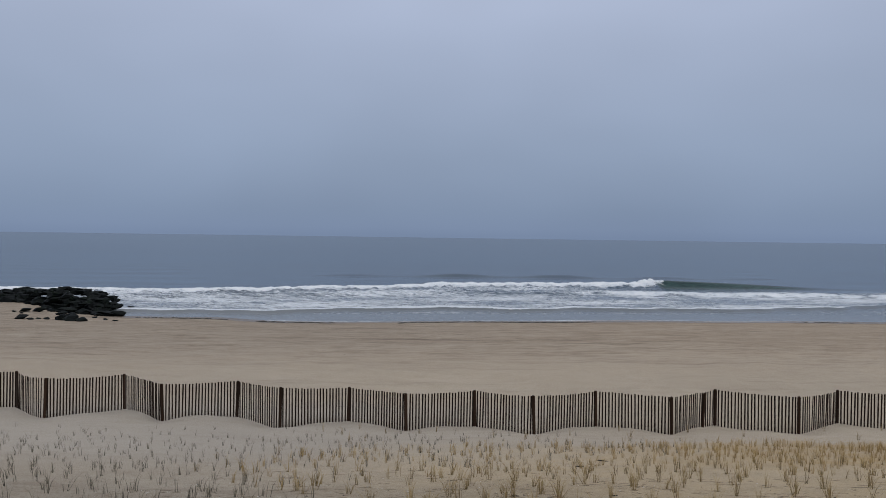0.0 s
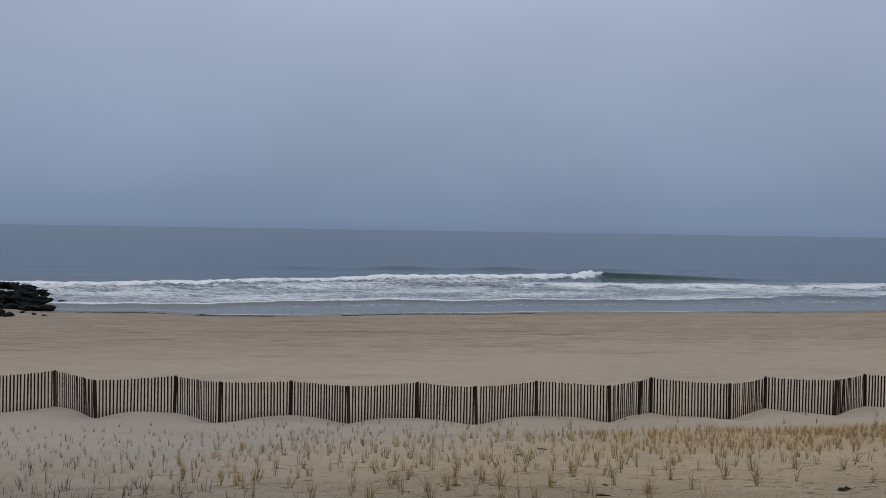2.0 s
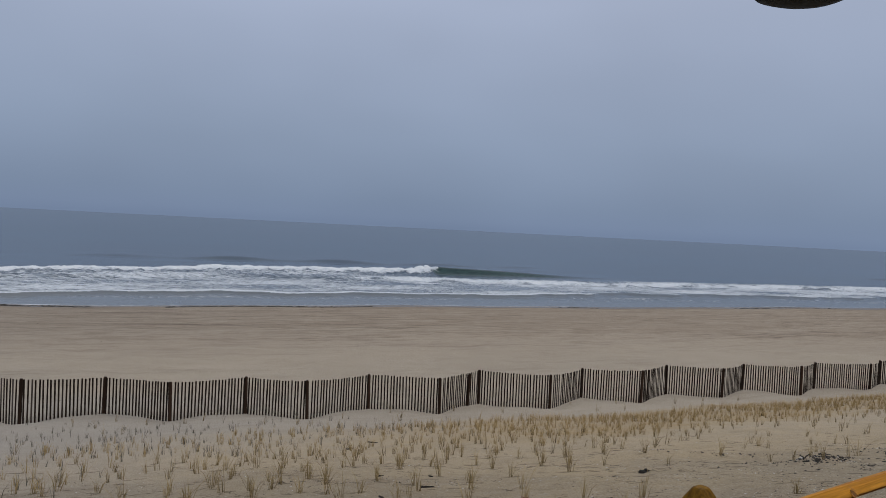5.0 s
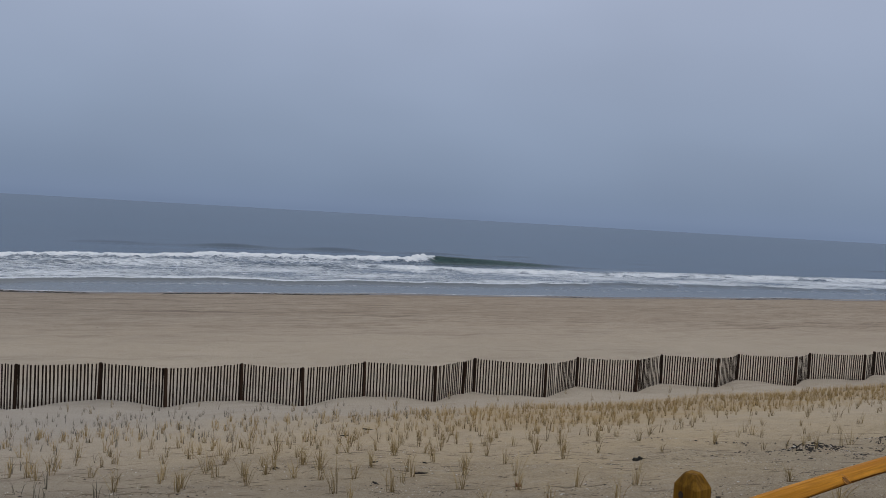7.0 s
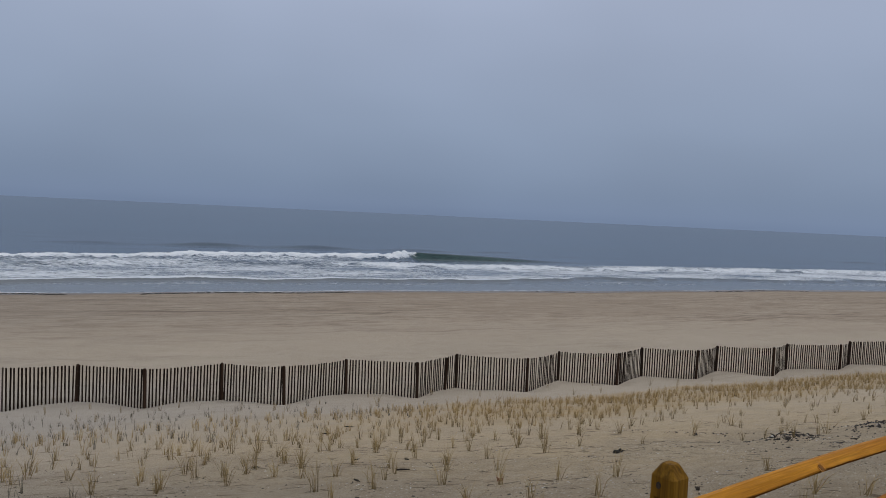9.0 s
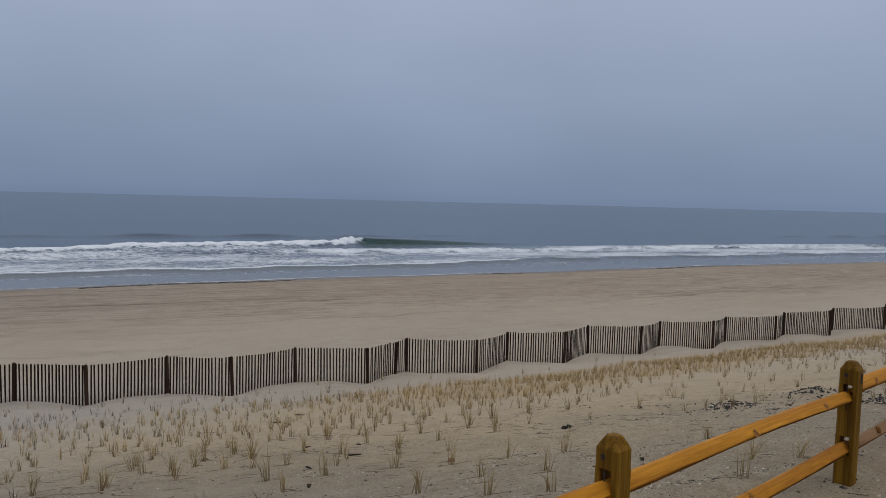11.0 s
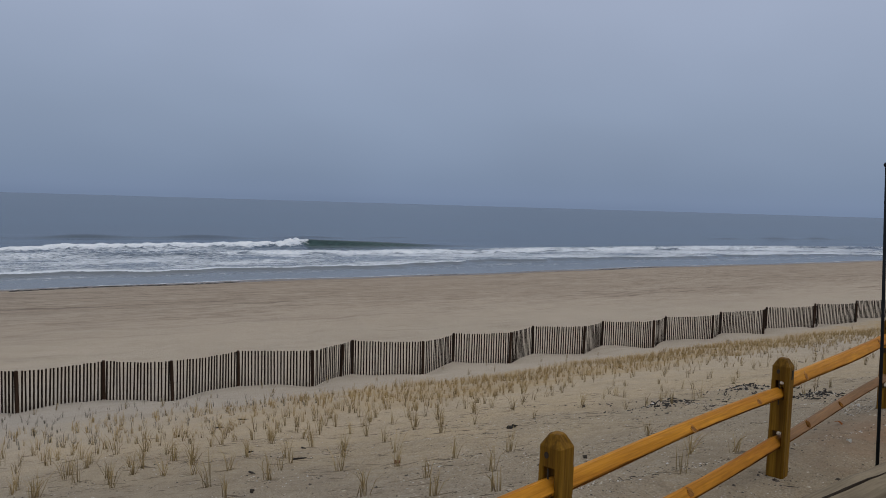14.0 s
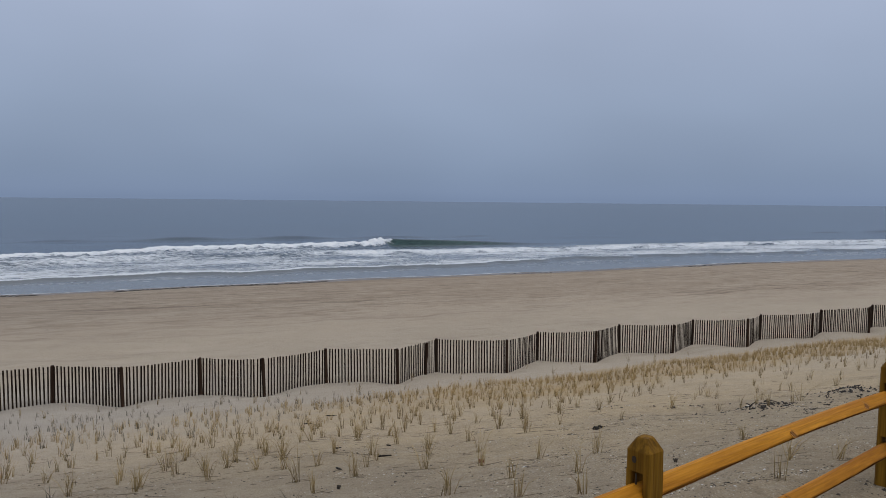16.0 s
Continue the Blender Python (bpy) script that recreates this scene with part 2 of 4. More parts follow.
    # straw litter under the golden grass
    band = k.math("MULTIPLY", k.span(k.math("SUBTRACT", y, k.math("MULTIPLY", x, 0.22)), 11.0, 13.0, 0, 1, True), k.span(k.math("SUBTRACT", y, k.math("MULTIPLY", x, 0.16)), 16.4, 17.6, 1, 0, True))
    band = k.math("MULTIPLY", band, k.span(x, 0, 9, 0.0, 1.0, True))
    c = k.mix(k.math("MULTIPLY", band, k.span(k.noise(2.6, 5, 0.7, (0.6, 1, 1)), 0.40, 0.62, 0.30, 0.85)), c, (0.44, 0.315, 0.160))
    # sand soaked by the swash
    wet = k.span(k.math("ADD", z, k.span(k.noise(0.25, 3, 0.5, (0.3, 1, 1)), 0.3, 0.7, -0.05, 0.05)), 0.10, 0.22, 1, 0, True)
    c = k.mix(wet, c, (0.17, 0.13, 0.095))
    k.color(c).rough(k.span(wet, 0, 1, 0.95, 0.28))
    lumps = k.math("ADD", k.noise(3.0, 6, 0.65), k.math("MULTIPLY", mid, 0.6))
    lumps = k.math("ADD", lumps, k.math("MULTIPLY", k.math("MULTIPLY", near, crust), 0.7))
    lumps = k.math("ADD", lumps, k.math("MULTIPLY", k.math("MULTIPLY", near, grain), 0.22))
    lumps = k.math("SUBTRACT", lumps, k.math("MULTIPLY", line, 0.5))
    k.bump(lumps, 0.11, 0.9)
    return k.m


def sea_material():
    k = Mat("sea_water", 0.16, 0, 0.5)
    foam, face = k.attr("foam"), k.attr("face")
    y = k.axis("Y")
    broad = k.noise(0.55, 6, 0.62, (0.30, 1, 1), warp=0.9)
    lace = k.noise(1.7, 7, 0.68, (0.34, 1, 1), warp=1.2)
    fine = k.noise(5.5, 4, 0.68, (0.40, 1, 1), warp=0.6)
    lvl = k.math("ADD", k.math("ADD", k.math("MULTIPLY", lace, 0.46), k.math("MULTIPLY", broad, 0.30)), k.math("MULTIPLY", fine, 0.24))
    cut = k.math("SUBTRACT", 0.76, k.math("MULTIPLY", foam, 0.54))
    f = k.span(k.math("SUBTRACT", lvl, cut), -0.07, 0.07, 0, 1, True)
    f = k.math("MULTIPLY", f, k.span(foam, 0.02, 0.12))
    # streaks of wind and current on open water
    streak = k.noise(0.03, 5, 0.6, (0.10, 1, 1), warp=0.5)
    deep = k.mix(k.span(streak, 0.36, 0.64), (0.011, 0.040, 0.078), (0.024, 0.060, 0.106))
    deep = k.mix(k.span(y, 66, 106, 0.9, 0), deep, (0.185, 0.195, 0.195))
    # thin froth left behind by the breakers
    lace2 = k.math("ADD", k.math("MULTIPLY", k.noise(2.8, 6, 0.72, (0.30, 1, 1), warp=0.9), 0.6), k.math("MULTIPLY", k.noise(0.7, 4, 0.6, (0.22, 1, 1), warp=0.8), 0.4))
    thin = k.math("MULTIPLY", k.span(lace2, 0.44, 0.58, 0, 1, True), k.attr("froth"))
    deep = k.mix(thin, deep, (0.46, 0.52, 0.58))
    # wave fronts: greener water, with their darker side put into the colour
    deep = k.mix(k.span(face, 0.15, 0.6, 0, 1, True), deep, k.mix(k.span(lace, 0.40, 0.62), (0.011, 0.034, 0.036), (0.034, 0.076, 0.074)))
    white = k.mix(k.span(fine, 0.36, 0.62), (0.50, 0.56, 0.63), (0.80, 0.82, 0.84))
    white = k.mix(k.span(foam, 0.72, 0.98), white, (0.82, 0.84, 0.86))
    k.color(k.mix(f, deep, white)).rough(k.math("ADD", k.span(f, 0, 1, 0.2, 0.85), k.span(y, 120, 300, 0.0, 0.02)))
    chop = k.noise(0.45, 5, 0.6, (0.30, 1, 1), warp=0.3)
    swell = k.noise(0.06, 3, 0.5, (0.22, 1, 1))
    k.bump(k.math("ADD", k.math("MULTIPLY", swell, 5.0), k.math("ADD", chop, k.math("MULTIPLY", k.math("MULTIPLY", f, lace), 0.8))), 0.3, 0.17)
    # weaker reflection keeps the wave fronts dark
    k.put(k.span(face, 0.1, 0.6, 0.5, 0.28), k.b.inputs["Specular IOR Level"])
    k.b.inputs["IOR"].default_value = 1.27
    k.b.inputs["Specular Tint"].default_value = (0.84, 0.93, 1.0, 1)
    return k.m


def stone_material():
    k = Mat("wet_basalt", 0.7, 0, 0.15)
    k.b.inputs["Specular IOR Level"].default_value = 0.06
    n1, n2 = k.noise(2.0, 6, 0.65, local=True), k.noise(14, 4, 0.6, local=True)
    c = k.mix(k.span(n1, 0.35, 0.7), (0.0025, 0.003, 0.0035), (0.011, 0.014, 0.0135))
    c = k.mix(k.span(k.noise(1.1, 4), 0.52, 0.68, 0, 0.55), c, (0.009, 0.015, 0.008))
    c = k.mix(1.0, c, k.mix(k.random(), (0.7,) * 3, (1.35,) * 3), "MULTIPLY")
    k.color(c).bump(k.math("ADD", n1, k.math("MULTIPLY", n2, 0.3)), 0.08, 0.9)
    return k.m


def blade_material(name, low, tip):
    k = Mat(name, 0.75, 0, 0.25)
    c = k.mix(k.island(), low, tip)
    c = k.mix(k.span(k.noise(1.2, 3), 0.35, 0.65, 0, 0.5), c, tuple(0.6 * v for v in low))
    # darker towards the root, paler towards the tip
    along = k.attr("along")
    c = k.mix(k.span(along, 0.0, 0.45, 0.55, 0), c, tuple(0.4 * v for v in low))
    c = k.mix(k.span(along, 0.55, 1.0, 0, 0.45), c, tuple(min(1, 1.25 * v) for v in tip))
    k.color(c)
    return k.m


def plain(name, a, b, scale=8.0, rough=0.7, metal=0.0, bump=0.003, local=True):
    k = Mat(name, rough, metal)
    n1 = k.noise(scale, 5, 0.6, local=local)
    k.color(k.mix(k.span(n1, 0.3, 0.7), a, b)).bump(n1, bump, 0.7)
    return k.m


SAND = sand_material()
SEA = sea_material()
STONE = stone_material()
SLAT = wood("weathered_slat", (0.013, 0.008, 0.0055), (0.040, 0.027, 0.019), 0.9, 22, 0.35, "object", 0.08, True)
SLAT_FAR = wood("weathered_slat_far", (0.013, 0.008, 0.0055), (0.040, 0.027, 0.019), 0.9, 22, 0.35, "island", 0.08, True)
STAKE = wood("dark_stake", (0.026, 0.015, 0.010), (0.072, 0.043, 0.028), 0.9, 16, 0.3, "object", 0.08)
WIRE = plain("rusty_wire", (0.05, 0.035, 0.03), (0.10, 0.07, 0.055), 20, 0.8, 0.2)
GOLD = blade_material("dry_golden_grass", (0.33, 0.22, 0.09), (0.64, 0.48, 0.23))
GREY = blade_material("grey_beach_grass", (0.085, 0.073, 0.050), (0.28, 0.25, 0.185))
TAN = blade_material("tan_beach_grass", (0.140, 0.098, 0.042), (0.58, 0.43, 0.205))

# ---- the lie of the land ----


def smooth(t):
    t = np.clip(t, 0, 1)
    return t * t * (3 - 2 * t)


def tide(x):
    """How far out the waves' lines start, at each place along the beach."""
    x = np.asarray(x, float)
    u = np.clip(x, 0, 170)
    return 65.3 + 0.05 * np.clip(x, -400, 0) + 0.12 * u - 0.00033 * u * u + 0.5 * np.sin(x * 0.11) + 0.25 * np.sin(x * 0.37 + 1)


# hollows scoured at the landward stakes of the slatted fence
SCOUR = [(-12.16, 23.25), (-8.18, 22.58), (-4.46, 22.12), (-0.60, 21.49), (3.19, 21.32), (7.29, 21.37), (11.24, 21.66), (15.01, 22.06),
         (18.62, 22.26), (22.39, 22.33), (26.29, 22.69), (30.30, 23.15), (34.20, 23.25)]


# heaps of driftwood and bark on the upper slope: place and radius
PILES = [(7.9, 7.4, 0.62), (9.2, 6.05, 0.52), (10.2, 7.95, 0.58)]


def shore(x):
    """The water's edge: sand has gathered behind the rocks."""
    x = np.asarray(x, float)
    return tide(x) + 3.0 * smooth((-13 - x) / 8) + 15.0 * smooth((-27 - x) / 14)


def ground(x, y):
    """Height of the sand."""
    x, y = np.asarray(x, float), np.asarray(y, float)
    s = shore(x)
    foot = 1.90 + 0.10 * smooth((x - 10) / 15)
    # level strip by the rail fence, then the dune's slope down to the slatted fence
    t = np.clip((y - 3.4) / 18.6, 0, 1)
    slope = 5.92 + (foot - 5.92) * (t + 0.085 * np.sin(t * np.pi))
    u = np.clip((y - 22.0) / (s - 22.0), 0, 3)
    beach = foot * (1 - u) ** 1 + 0.25 * np.sin(np.clip(u, 0, 1) * np.pi)
    beach = np.where(u > 1, -1.4 * (u - 1) * 2, beach)
    z = np.where(y < 22.0, slope, beach)
    rough = 0.05 * np.sin(x * 0.9 + 0.7 * np.sin(y * 0.8)) * np.sin(y * 0.75 + 0.5 * np.sin(x * 0.6))
    rough = rough + 0.03 * np.sin(x * 2.3 + y * 1.1) * np.sin(y * 2.0 - x * 0.8)
    z = z + rough * np.clip((y - 3.5) / 4, 0.25, 1) * np.clip((60 - y) / 25, 0.0, 1)
    # sand heaped along the slatted fence
    z = z + 0.035 * np.exp(-((y - 22.6) / 0.9) ** 2) * (1 + np.sin(x * 1.66 + 0.4))
    for hx, hy in SCOUR:
        z = z - 0.11 * np.exp(-((x - hx) / 0.85) ** 2 - ((y - hy + 0.15) / 0.75) ** 2)
    # sand banked up where the rail fence runs down the slope
    z = z + 0.075 * np.exp(-((x - 7.3) / 1.4) ** 2 - ((y - 3.95) / 0.65) ** 2)
    # low wind-cut lip of sand by the driftwood
    along, toward = (x - 6.9) * 0.692 - (y - 9.9) * 0.721, -(x - 6.9) * 0.721 - (y - 9.9) * 0.692
    lip = np.where(toward < 0, np.exp(np.minimum(toward, 0) / 0.7), np.exp(-np.maximum(toward, 0) / 0.10))
    z = z + 0.055 * lip * smooth((along + 0.4) / 0.8) * smooth((3.9 - along) / 0.8)
    for hx, hy, hr in PILES:
        z = z + 0.10 * np.exp(-((x - hx) ** 2 + (y - hy) ** 2) / (0.6 * hr) ** 2)
    return np.maximum(z, -6)


def ground_at(x, y):
    return float(ground(x, y))


def steps(*runs):
    """Coordinates along one axis: (from, to, count) runs joined."""
    return np.unique(np.concatenate([np.linspace(a, b, n) for a, b, n in runs]).round(4))


def sheet(name, xs, ys, height, material):
    X, Y = np.meshgrid(xs, ys)
    Z = height(X, Y)
    verts = np.stack([X, Y, Z], -1).reshape(-1, 3)
    nx, ny = len(xs), len(ys)
    i = (np.arange(ny - 1)[:, None] * nx + np.arange(nx - 1)[None, :]).reshape(-1)
    faces = np.stack([i, i + 1, i + 1 + nx, i + nx], -1)
    me = bpy.data.meshes.new(name)
    me.from_pydata(verts.tolist(), [], faces.tolist())
    me.polygons.foreach_set("use_smooth", [True] * len(me.polygons))
    me.materials.append(material)
    ob = new(name, me)
    return ob, X, Y


sand, _, _ = sheet("ground", steps((-4900, -200, 12), (-200, -40, 60), (-40, -16, 60), (-16, 46, 300), (46, 140, 130), (140, 4900, 30)),
                   steps((-4900, -60, 10), (-60, -4, 25), (-4, 27, 190), (27, 84, 160), (84, 200, 12)), ground, SAND)
tagged(sand, "pale tan beach sand sloping from dune to water", "sand", kind="structure")

# ---- the sea ----


def wobble(x, k, ph):
    return np.sin(x * k + ph) + 0.6 * np.sin(x * k * 2.3 + ph * 2.1) + 0.35 * np.sin(x * k * 5.1 + ph * 0.7)


def bell(s, c, front, back):
    """A wave's cross-section: steep on its shoreward side, long behind."""
    d = s - c
    return np.exp(-(d / np.where(d < 0, front, back)) ** 2)


def sea_parts(x, y):
    s = y - tide(x)
    break_x = 36.0
    c1 = 45.5 - 14.5 * smooth((6 - x) / 40) + 0.9 * wobble(x, 0.035, 0.3) - 0.06 * np.clip(x - 40, 0, 200)
    broken = smooth((break_x + 1.0 - x) / 2.5)
    lip = smooth((x - break_x + 3) / 5) * smooth((78 - x) / 44)
    surge = np.exp(-((x - break_x + 7) / 6.0) ** 2) * (0.55 + 0.3 * np.sin(x * 1.7) + 0.2 * np.sin(x * 3.9 + 1))
    plume = np.exp(-((x - break_x + 1.2) / 2.2) ** 2) * (0.55 + 0.2 * np.sin(x * 4.3) + 0.15 * np.sin(x * 7.7)) + 0.35 * np.exp(-((x - break_x + 11) / 2.0) ** 2) * (0.7 + 0.3 * np.sin(x * 4.3))
    ragged = 0.05 * np.sin(x * 0.43 + 1) + 0.04 * np.sin(x * 1.17) + 0.03 * np.sin(x * 2.9 + 2)
    h1 = ((0.50 + ragged) * broken + 1.08 * lip + 0.32 * surge + 0.62 * plume) * bell(s, c1, 1.6 + 1.8 * broken, 6)
    c2 = 31 - 9 * smooth((6 - x) / 40) + 1.3 * wobble(x, 0.05, 1.7)
    h2 = 0.30 * bell(s, c2, 0.8, 6)
    c3 = 12 - 5 * smooth((4 - x) / 24) + 1.6 * wobble(x, 0.045, 4.1) + 0.5 * np.sin(x * 0.5) + 0.3 * np.sin(x * 1.3)
    h3 = 0.26 * bell(s, c3, 0.5, 4)
    c4 = 71 + 3.0 * wobble(x, 0.016, 2.0)
    h4 = 0.75 * bell(s, c4, 2.6, 9) * (0.5 + 0.5 * np.sin(x * 0.035 + 0.9)) * (0.7 + 0.3 * np.sin(x * 0.31))
    lift = 0.10 * np.sin(s * 0.42 + 0.8 * np.sin(x * 0.05)) * np.exp(-((s - 75) / 60) ** 2)
    fade = smooth((s + 1.5) / 9)
    z = (h1 + h2 + h3 + h4 + lift) * fade
    return s, z, broken, lip, plume, c1, c2, c3


def sea_height(x, y):
    s, z, broken, lip, plume, c1, c2, c3 = sea_parts(x, y)
    rough = (np.sin(x * 1.9 + 2 * np.sin(y * 1.1)) * np.sin(y * 2.3 + np.sin(x * 1.3)) + 0.6 * np.sin(x * 4.1 + y) * np.sin(y * 3.7 - x * 0.6))
    churn = broken * bell(s, c1 - 2, 3.0, 3.0) * 0.13 + 0.06 * bell(s, c2, 2, 8) + 0.05 * broken * smooth((s - c3) / 4) * smooth((c1 - s) / 4)
    return z + rough * churn - 0.02


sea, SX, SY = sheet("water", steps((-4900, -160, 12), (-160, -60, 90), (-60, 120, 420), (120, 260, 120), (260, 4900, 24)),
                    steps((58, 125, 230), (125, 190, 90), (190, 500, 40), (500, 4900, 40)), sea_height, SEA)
s, z, broken, lip, plume, c1, c2, c3 = sea_parts(SX, SY)
uneven = 0.5 + 0.2 * np.sin(SX * 0.11 + SY * 0.35) + 0.15 * np.sin(SX * 0.29 - SY * 0.5 + 1) + 0.15 * np.sin(SX * 0.047 + 2)
frill = 0.82 + 0.10 * np.sin(SX * 0.27 + 1) + 0.08 * np.sin(SX * 0.71) + 0.08 * np.sin(SX * 1.7 + 2)
# the breaker itself
foam = broken * (0.86 + 0.12 * frill) * bell(s, c1 - 0.6 + 0.4 * np.sin(SX * 0.9) + 0.3 * np.sin(SX * 2.1), 2.6, 2.2)
foam = np.maximum(foam, np.clip(plume * 2.2, 0, 1) * bell(s, c1, 2.0, 1.8))
# churned water between the breaker and the inner line, thinning towards the far end
wash = smooth((s - c3 + 1.0) / 1.5) * smooth((c1 - s) / 3) * (0.94 + 0.06 * smooth((62 - SX) / 34)) * smooth((260 - SX) / 120) * np.where(SX > 20, 1 - smooth((s - c2 - 5) / 4) * smooth((SX - 24) / 10), 1)
foam = np.maximum(foam, (0.31 + 0.24 * uneven + 0.10 * smooth((SX - 36) / 16)) * wash)
# the middle line, brightest beyond the break
ends = 0.30 + 0.70 * smooth((SX - 12) / 22)
fade2 = smooth((128 - SX) / 14) * (0.88 + 0.12 * smooth((60 - SX) / 30))
foam = np.maximum(foam, 0.95 * frill * ends * fade2 * bell(s, c2 - 0.5 + 0.5 * np.sin(SX * 0.6) + 0.3 * np.sin(SX * 1.4), 1.2, 3.6))
foam = np.maximum(foam, (0.60 - 0.30 * smooth((SX - 52) / 30)) * frill * fade2 * ends * smooth((s - c2 + 9) / 5) * smooth((c2 + 2 - s) / 2))
foam = np.maximum(foam, 0.70 * frill * smooth((SX - 106) / 20) * smooth((210 - SX) / 60) * bell(s, c2 - 4 + 0.8 * np.sin(SX * 0.3), 1.2, 3.0))
# the inner line
foam = np.maximum(foam, (0.58 + 0.30 * uneven) * bell(s, c3 + 0.3, 0.5, 1.7) * smooth((70 - SX) / 30))
foam = np.maximum(foam, (0.25 + 0.14 * uneven) * smooth((s - 3) / 4) * smooth((c3 - s) / 3))
foam = np.maximum(foam, (0.30 + 0.5 * uneven) * bell(s, 0.3, 0.35, 0.5))
# the unbroken face of the wave, with a thin white lip
face = lip * bell(s, c1 - 1.3, 2.0, 1.3)
foam = foam * (1 - np.clip(face * 1.5, 0, 1) * smooth((SX - 35) / 3) * (1 - np.clip(plume * 3.5, 0, 1)))
foam = np.maximum(foam, 0.85 * lip * bell(s, c1 + 0.8, 0.25, 0.45) * np.clip(0.35 + 0.8 * np.sin(SX * 0.42 + 0.5) + 0.4 * np.sin(SX * 1.3), 0, 1) * smooth((62 - SX) / 20))
# outer swell's dark front, shade put into colour as broken dashes
c4 = 71 + 3.0 * wobble(SX, 0.016, 2.0)
dash = np.clip(np.sin(SX * 0.035 + 0.9) + 0.5 * np.sin(SX * 0.13) + 0.4 * np.sin(SX * 0.37 + 2), 0, 1)
face = np.maximum(face, 0.38 * dash * bell(s, c4 - 2.0, 1.6, 1.4))
froth = (1 - np.clip(face * 1.6, 0, 1)) * 0.55 * smooth((s - c3 + 0.5) / 2) * smooth((c1 - s) / 4) * (0.6 + 0.5 * uneven) * smooth((115 - SX) / 60)
for key, value in (("foam", foam), ("face", face), ("froth", froth)):
    at = sea.data.attributes.new(key, "FLOAT", "POINT")
    at.data.foreach_set("value", value.reshape(-1).astype(np.float32))
tagged(sea, "grey-blue sea with white breakers and foam", "sea", kind="structure")

# ---- helpers for things ----


def empty(name, x, y, z, label, category, group="", yaw=0.0):
    ob = new(name)
    ob.empty_display_size = 0.1
    ob.matrix_world = pose(x, y, z, 0, 0, yaw)
    return tagged(ob, label, category, group)


def part(name, bm, material, parent=None, label="", shade=False, matrix=None):
    me = bpy.data.meshes.new(name)
    bm.normal_update()
    bm.to_mesh(me)
    bm.free()
    me.materials.append(material)
    if shade:
        me.polygons.foreach_set("use_smooth", [True] * len(me.polygons))
    ob = new(name, me)
    if parent is not None:
        ob.parent = parent
    if matrix is not None:
        ob.matrix_basis = matrix
    if label:
        ob["label"] = label
    return ob


def piece(name, mesh, parent, matrix):
    """One more object on a shared mesh."""
    ob = new(name, mesh)
    ob.parent = parent
    ob.matrix_basis = matrix
    return ob


def joined(name, verts, faces, material, label, category):
    me = bpy.data.meshes.new(name)
    me.from_pydata(verts, [], faces)
    me.materials.append(material)
    return tagged(new(name, me), label, category, kind="stuff")


def prism(bm, rings):
    """Closed tube through rings of points (each ring the same count)."""
    rows = [[bm.verts.new(p) for p in ring] for ring in rings]
    n = len(rows[0])
    for a, b in zip(rows, rows[1:]):
        for i in range(n):
            bm.faces.new((a[i], a[(i + 1) % n], b[(i + 1) % n], b[i]))
    bm.faces.new(list(reversed(rows[0])))
    bm.faces.new(rows[-1])


def box_ring(x0, x1, y0, y1, z, c):
    """A rectangle with clipped corners."""
    return [(x0 + c, y0, z), (x1 - c, y0, z), (x1, y0 + c, z), (x1, y1 - c, z), (x1 - c, y1, z), (x0 + c, y1, z), (x0, y1 - c, z), (x0, y0 + c, z)]


def tube(bm, pts, radii, sides=8):
    """Round bar along points."""
    rows = []
    for i, p in enumerate(pts):
        p = Vector(p)
        d = (Vector(pts[min(i + 1, len(pts) - 1)]) - Vector(pts[max(i - 1, 0)])).normalized()
        a = d.orthogonal().normalized() if abs(d.z) < 0.95 else Vector((1, 0, 0))
        if abs(d.z) < 0.95:
            a = d.cross(Vector((0, 0, 1))).normalized()
        b = d.cross(a).normalized()
        r = radii[i] if isinstance(radii, (list, tuple)) else radii
        rows.append([p + r * (math.cos(2 * math.pi * k / sides) * a + math.sin(2 * math.pi * k / sides) * b) for k in range(sides)])
    prism(bm, rows)
    bmesh.ops.recalc_face_normals(bm, faces=bm.faces[:])


rnd = random.Random(7)

# ---- post and rail fence beside the path ----
POST_WOOD = wood("pressure_treated_post", (0.082, 0.036, 0.003), (0.355, 0.182, 0.018), 0.7, 13, 0.12, spec=0.12, relief=0.006)
RAIL_WOOD = wood("orange_cedar_rail", (0.43, 0.158, 0.008), (0.85, 0.380, 0.031), 0.6, 16, 0.14, spec=0.15, relief=0.007)
RAIL_RUST = wood("rusty_cedar_rail", (0.30, 0.105, 0.007), (0.66, 0.282, 0.026), 0.65, 16, 0.14, spec=0.15, relief=0.007)
RAIL_BROWN = wood("brown_cedar_rail", (0.16, 0.082, 0.030), (0.37, 0.195, 0.078), 0.7, 16, 0.14, relief=0.007)
KNOT = wood("rail_knot", (0.17, 0.062, 0.008), (0.36, 0.145, 0.018), 0.7, 40, 0.2)
FLARE = wood("knot_flare", (0.33, 0.125, 0.011), (0.58, 0.255, 0.030), 0.6, 40, 0.2)
# brown for the rails' painted underside shade and the brown rails' knots
SHADE_AND_KNOT = wood("rail_shade_and_knot", (0.110, 0.042, 0.006), (0.300, 0.120, 0.018), 0.85, 30, 0.2, spec=0.1)
HOLE = plain("knot_and_recess_shade", (0.03, 0.02, 0.012), (0.05, 0.034, 0.02), 20, 0.9)
GAP_LIGHT = plain("pale_gap_light", (0.50, 0.42, 0.30), (0.62, 0.54, 0.42), 20, 0.8)

POST_TOP, POST_W = 6.694, 0.108
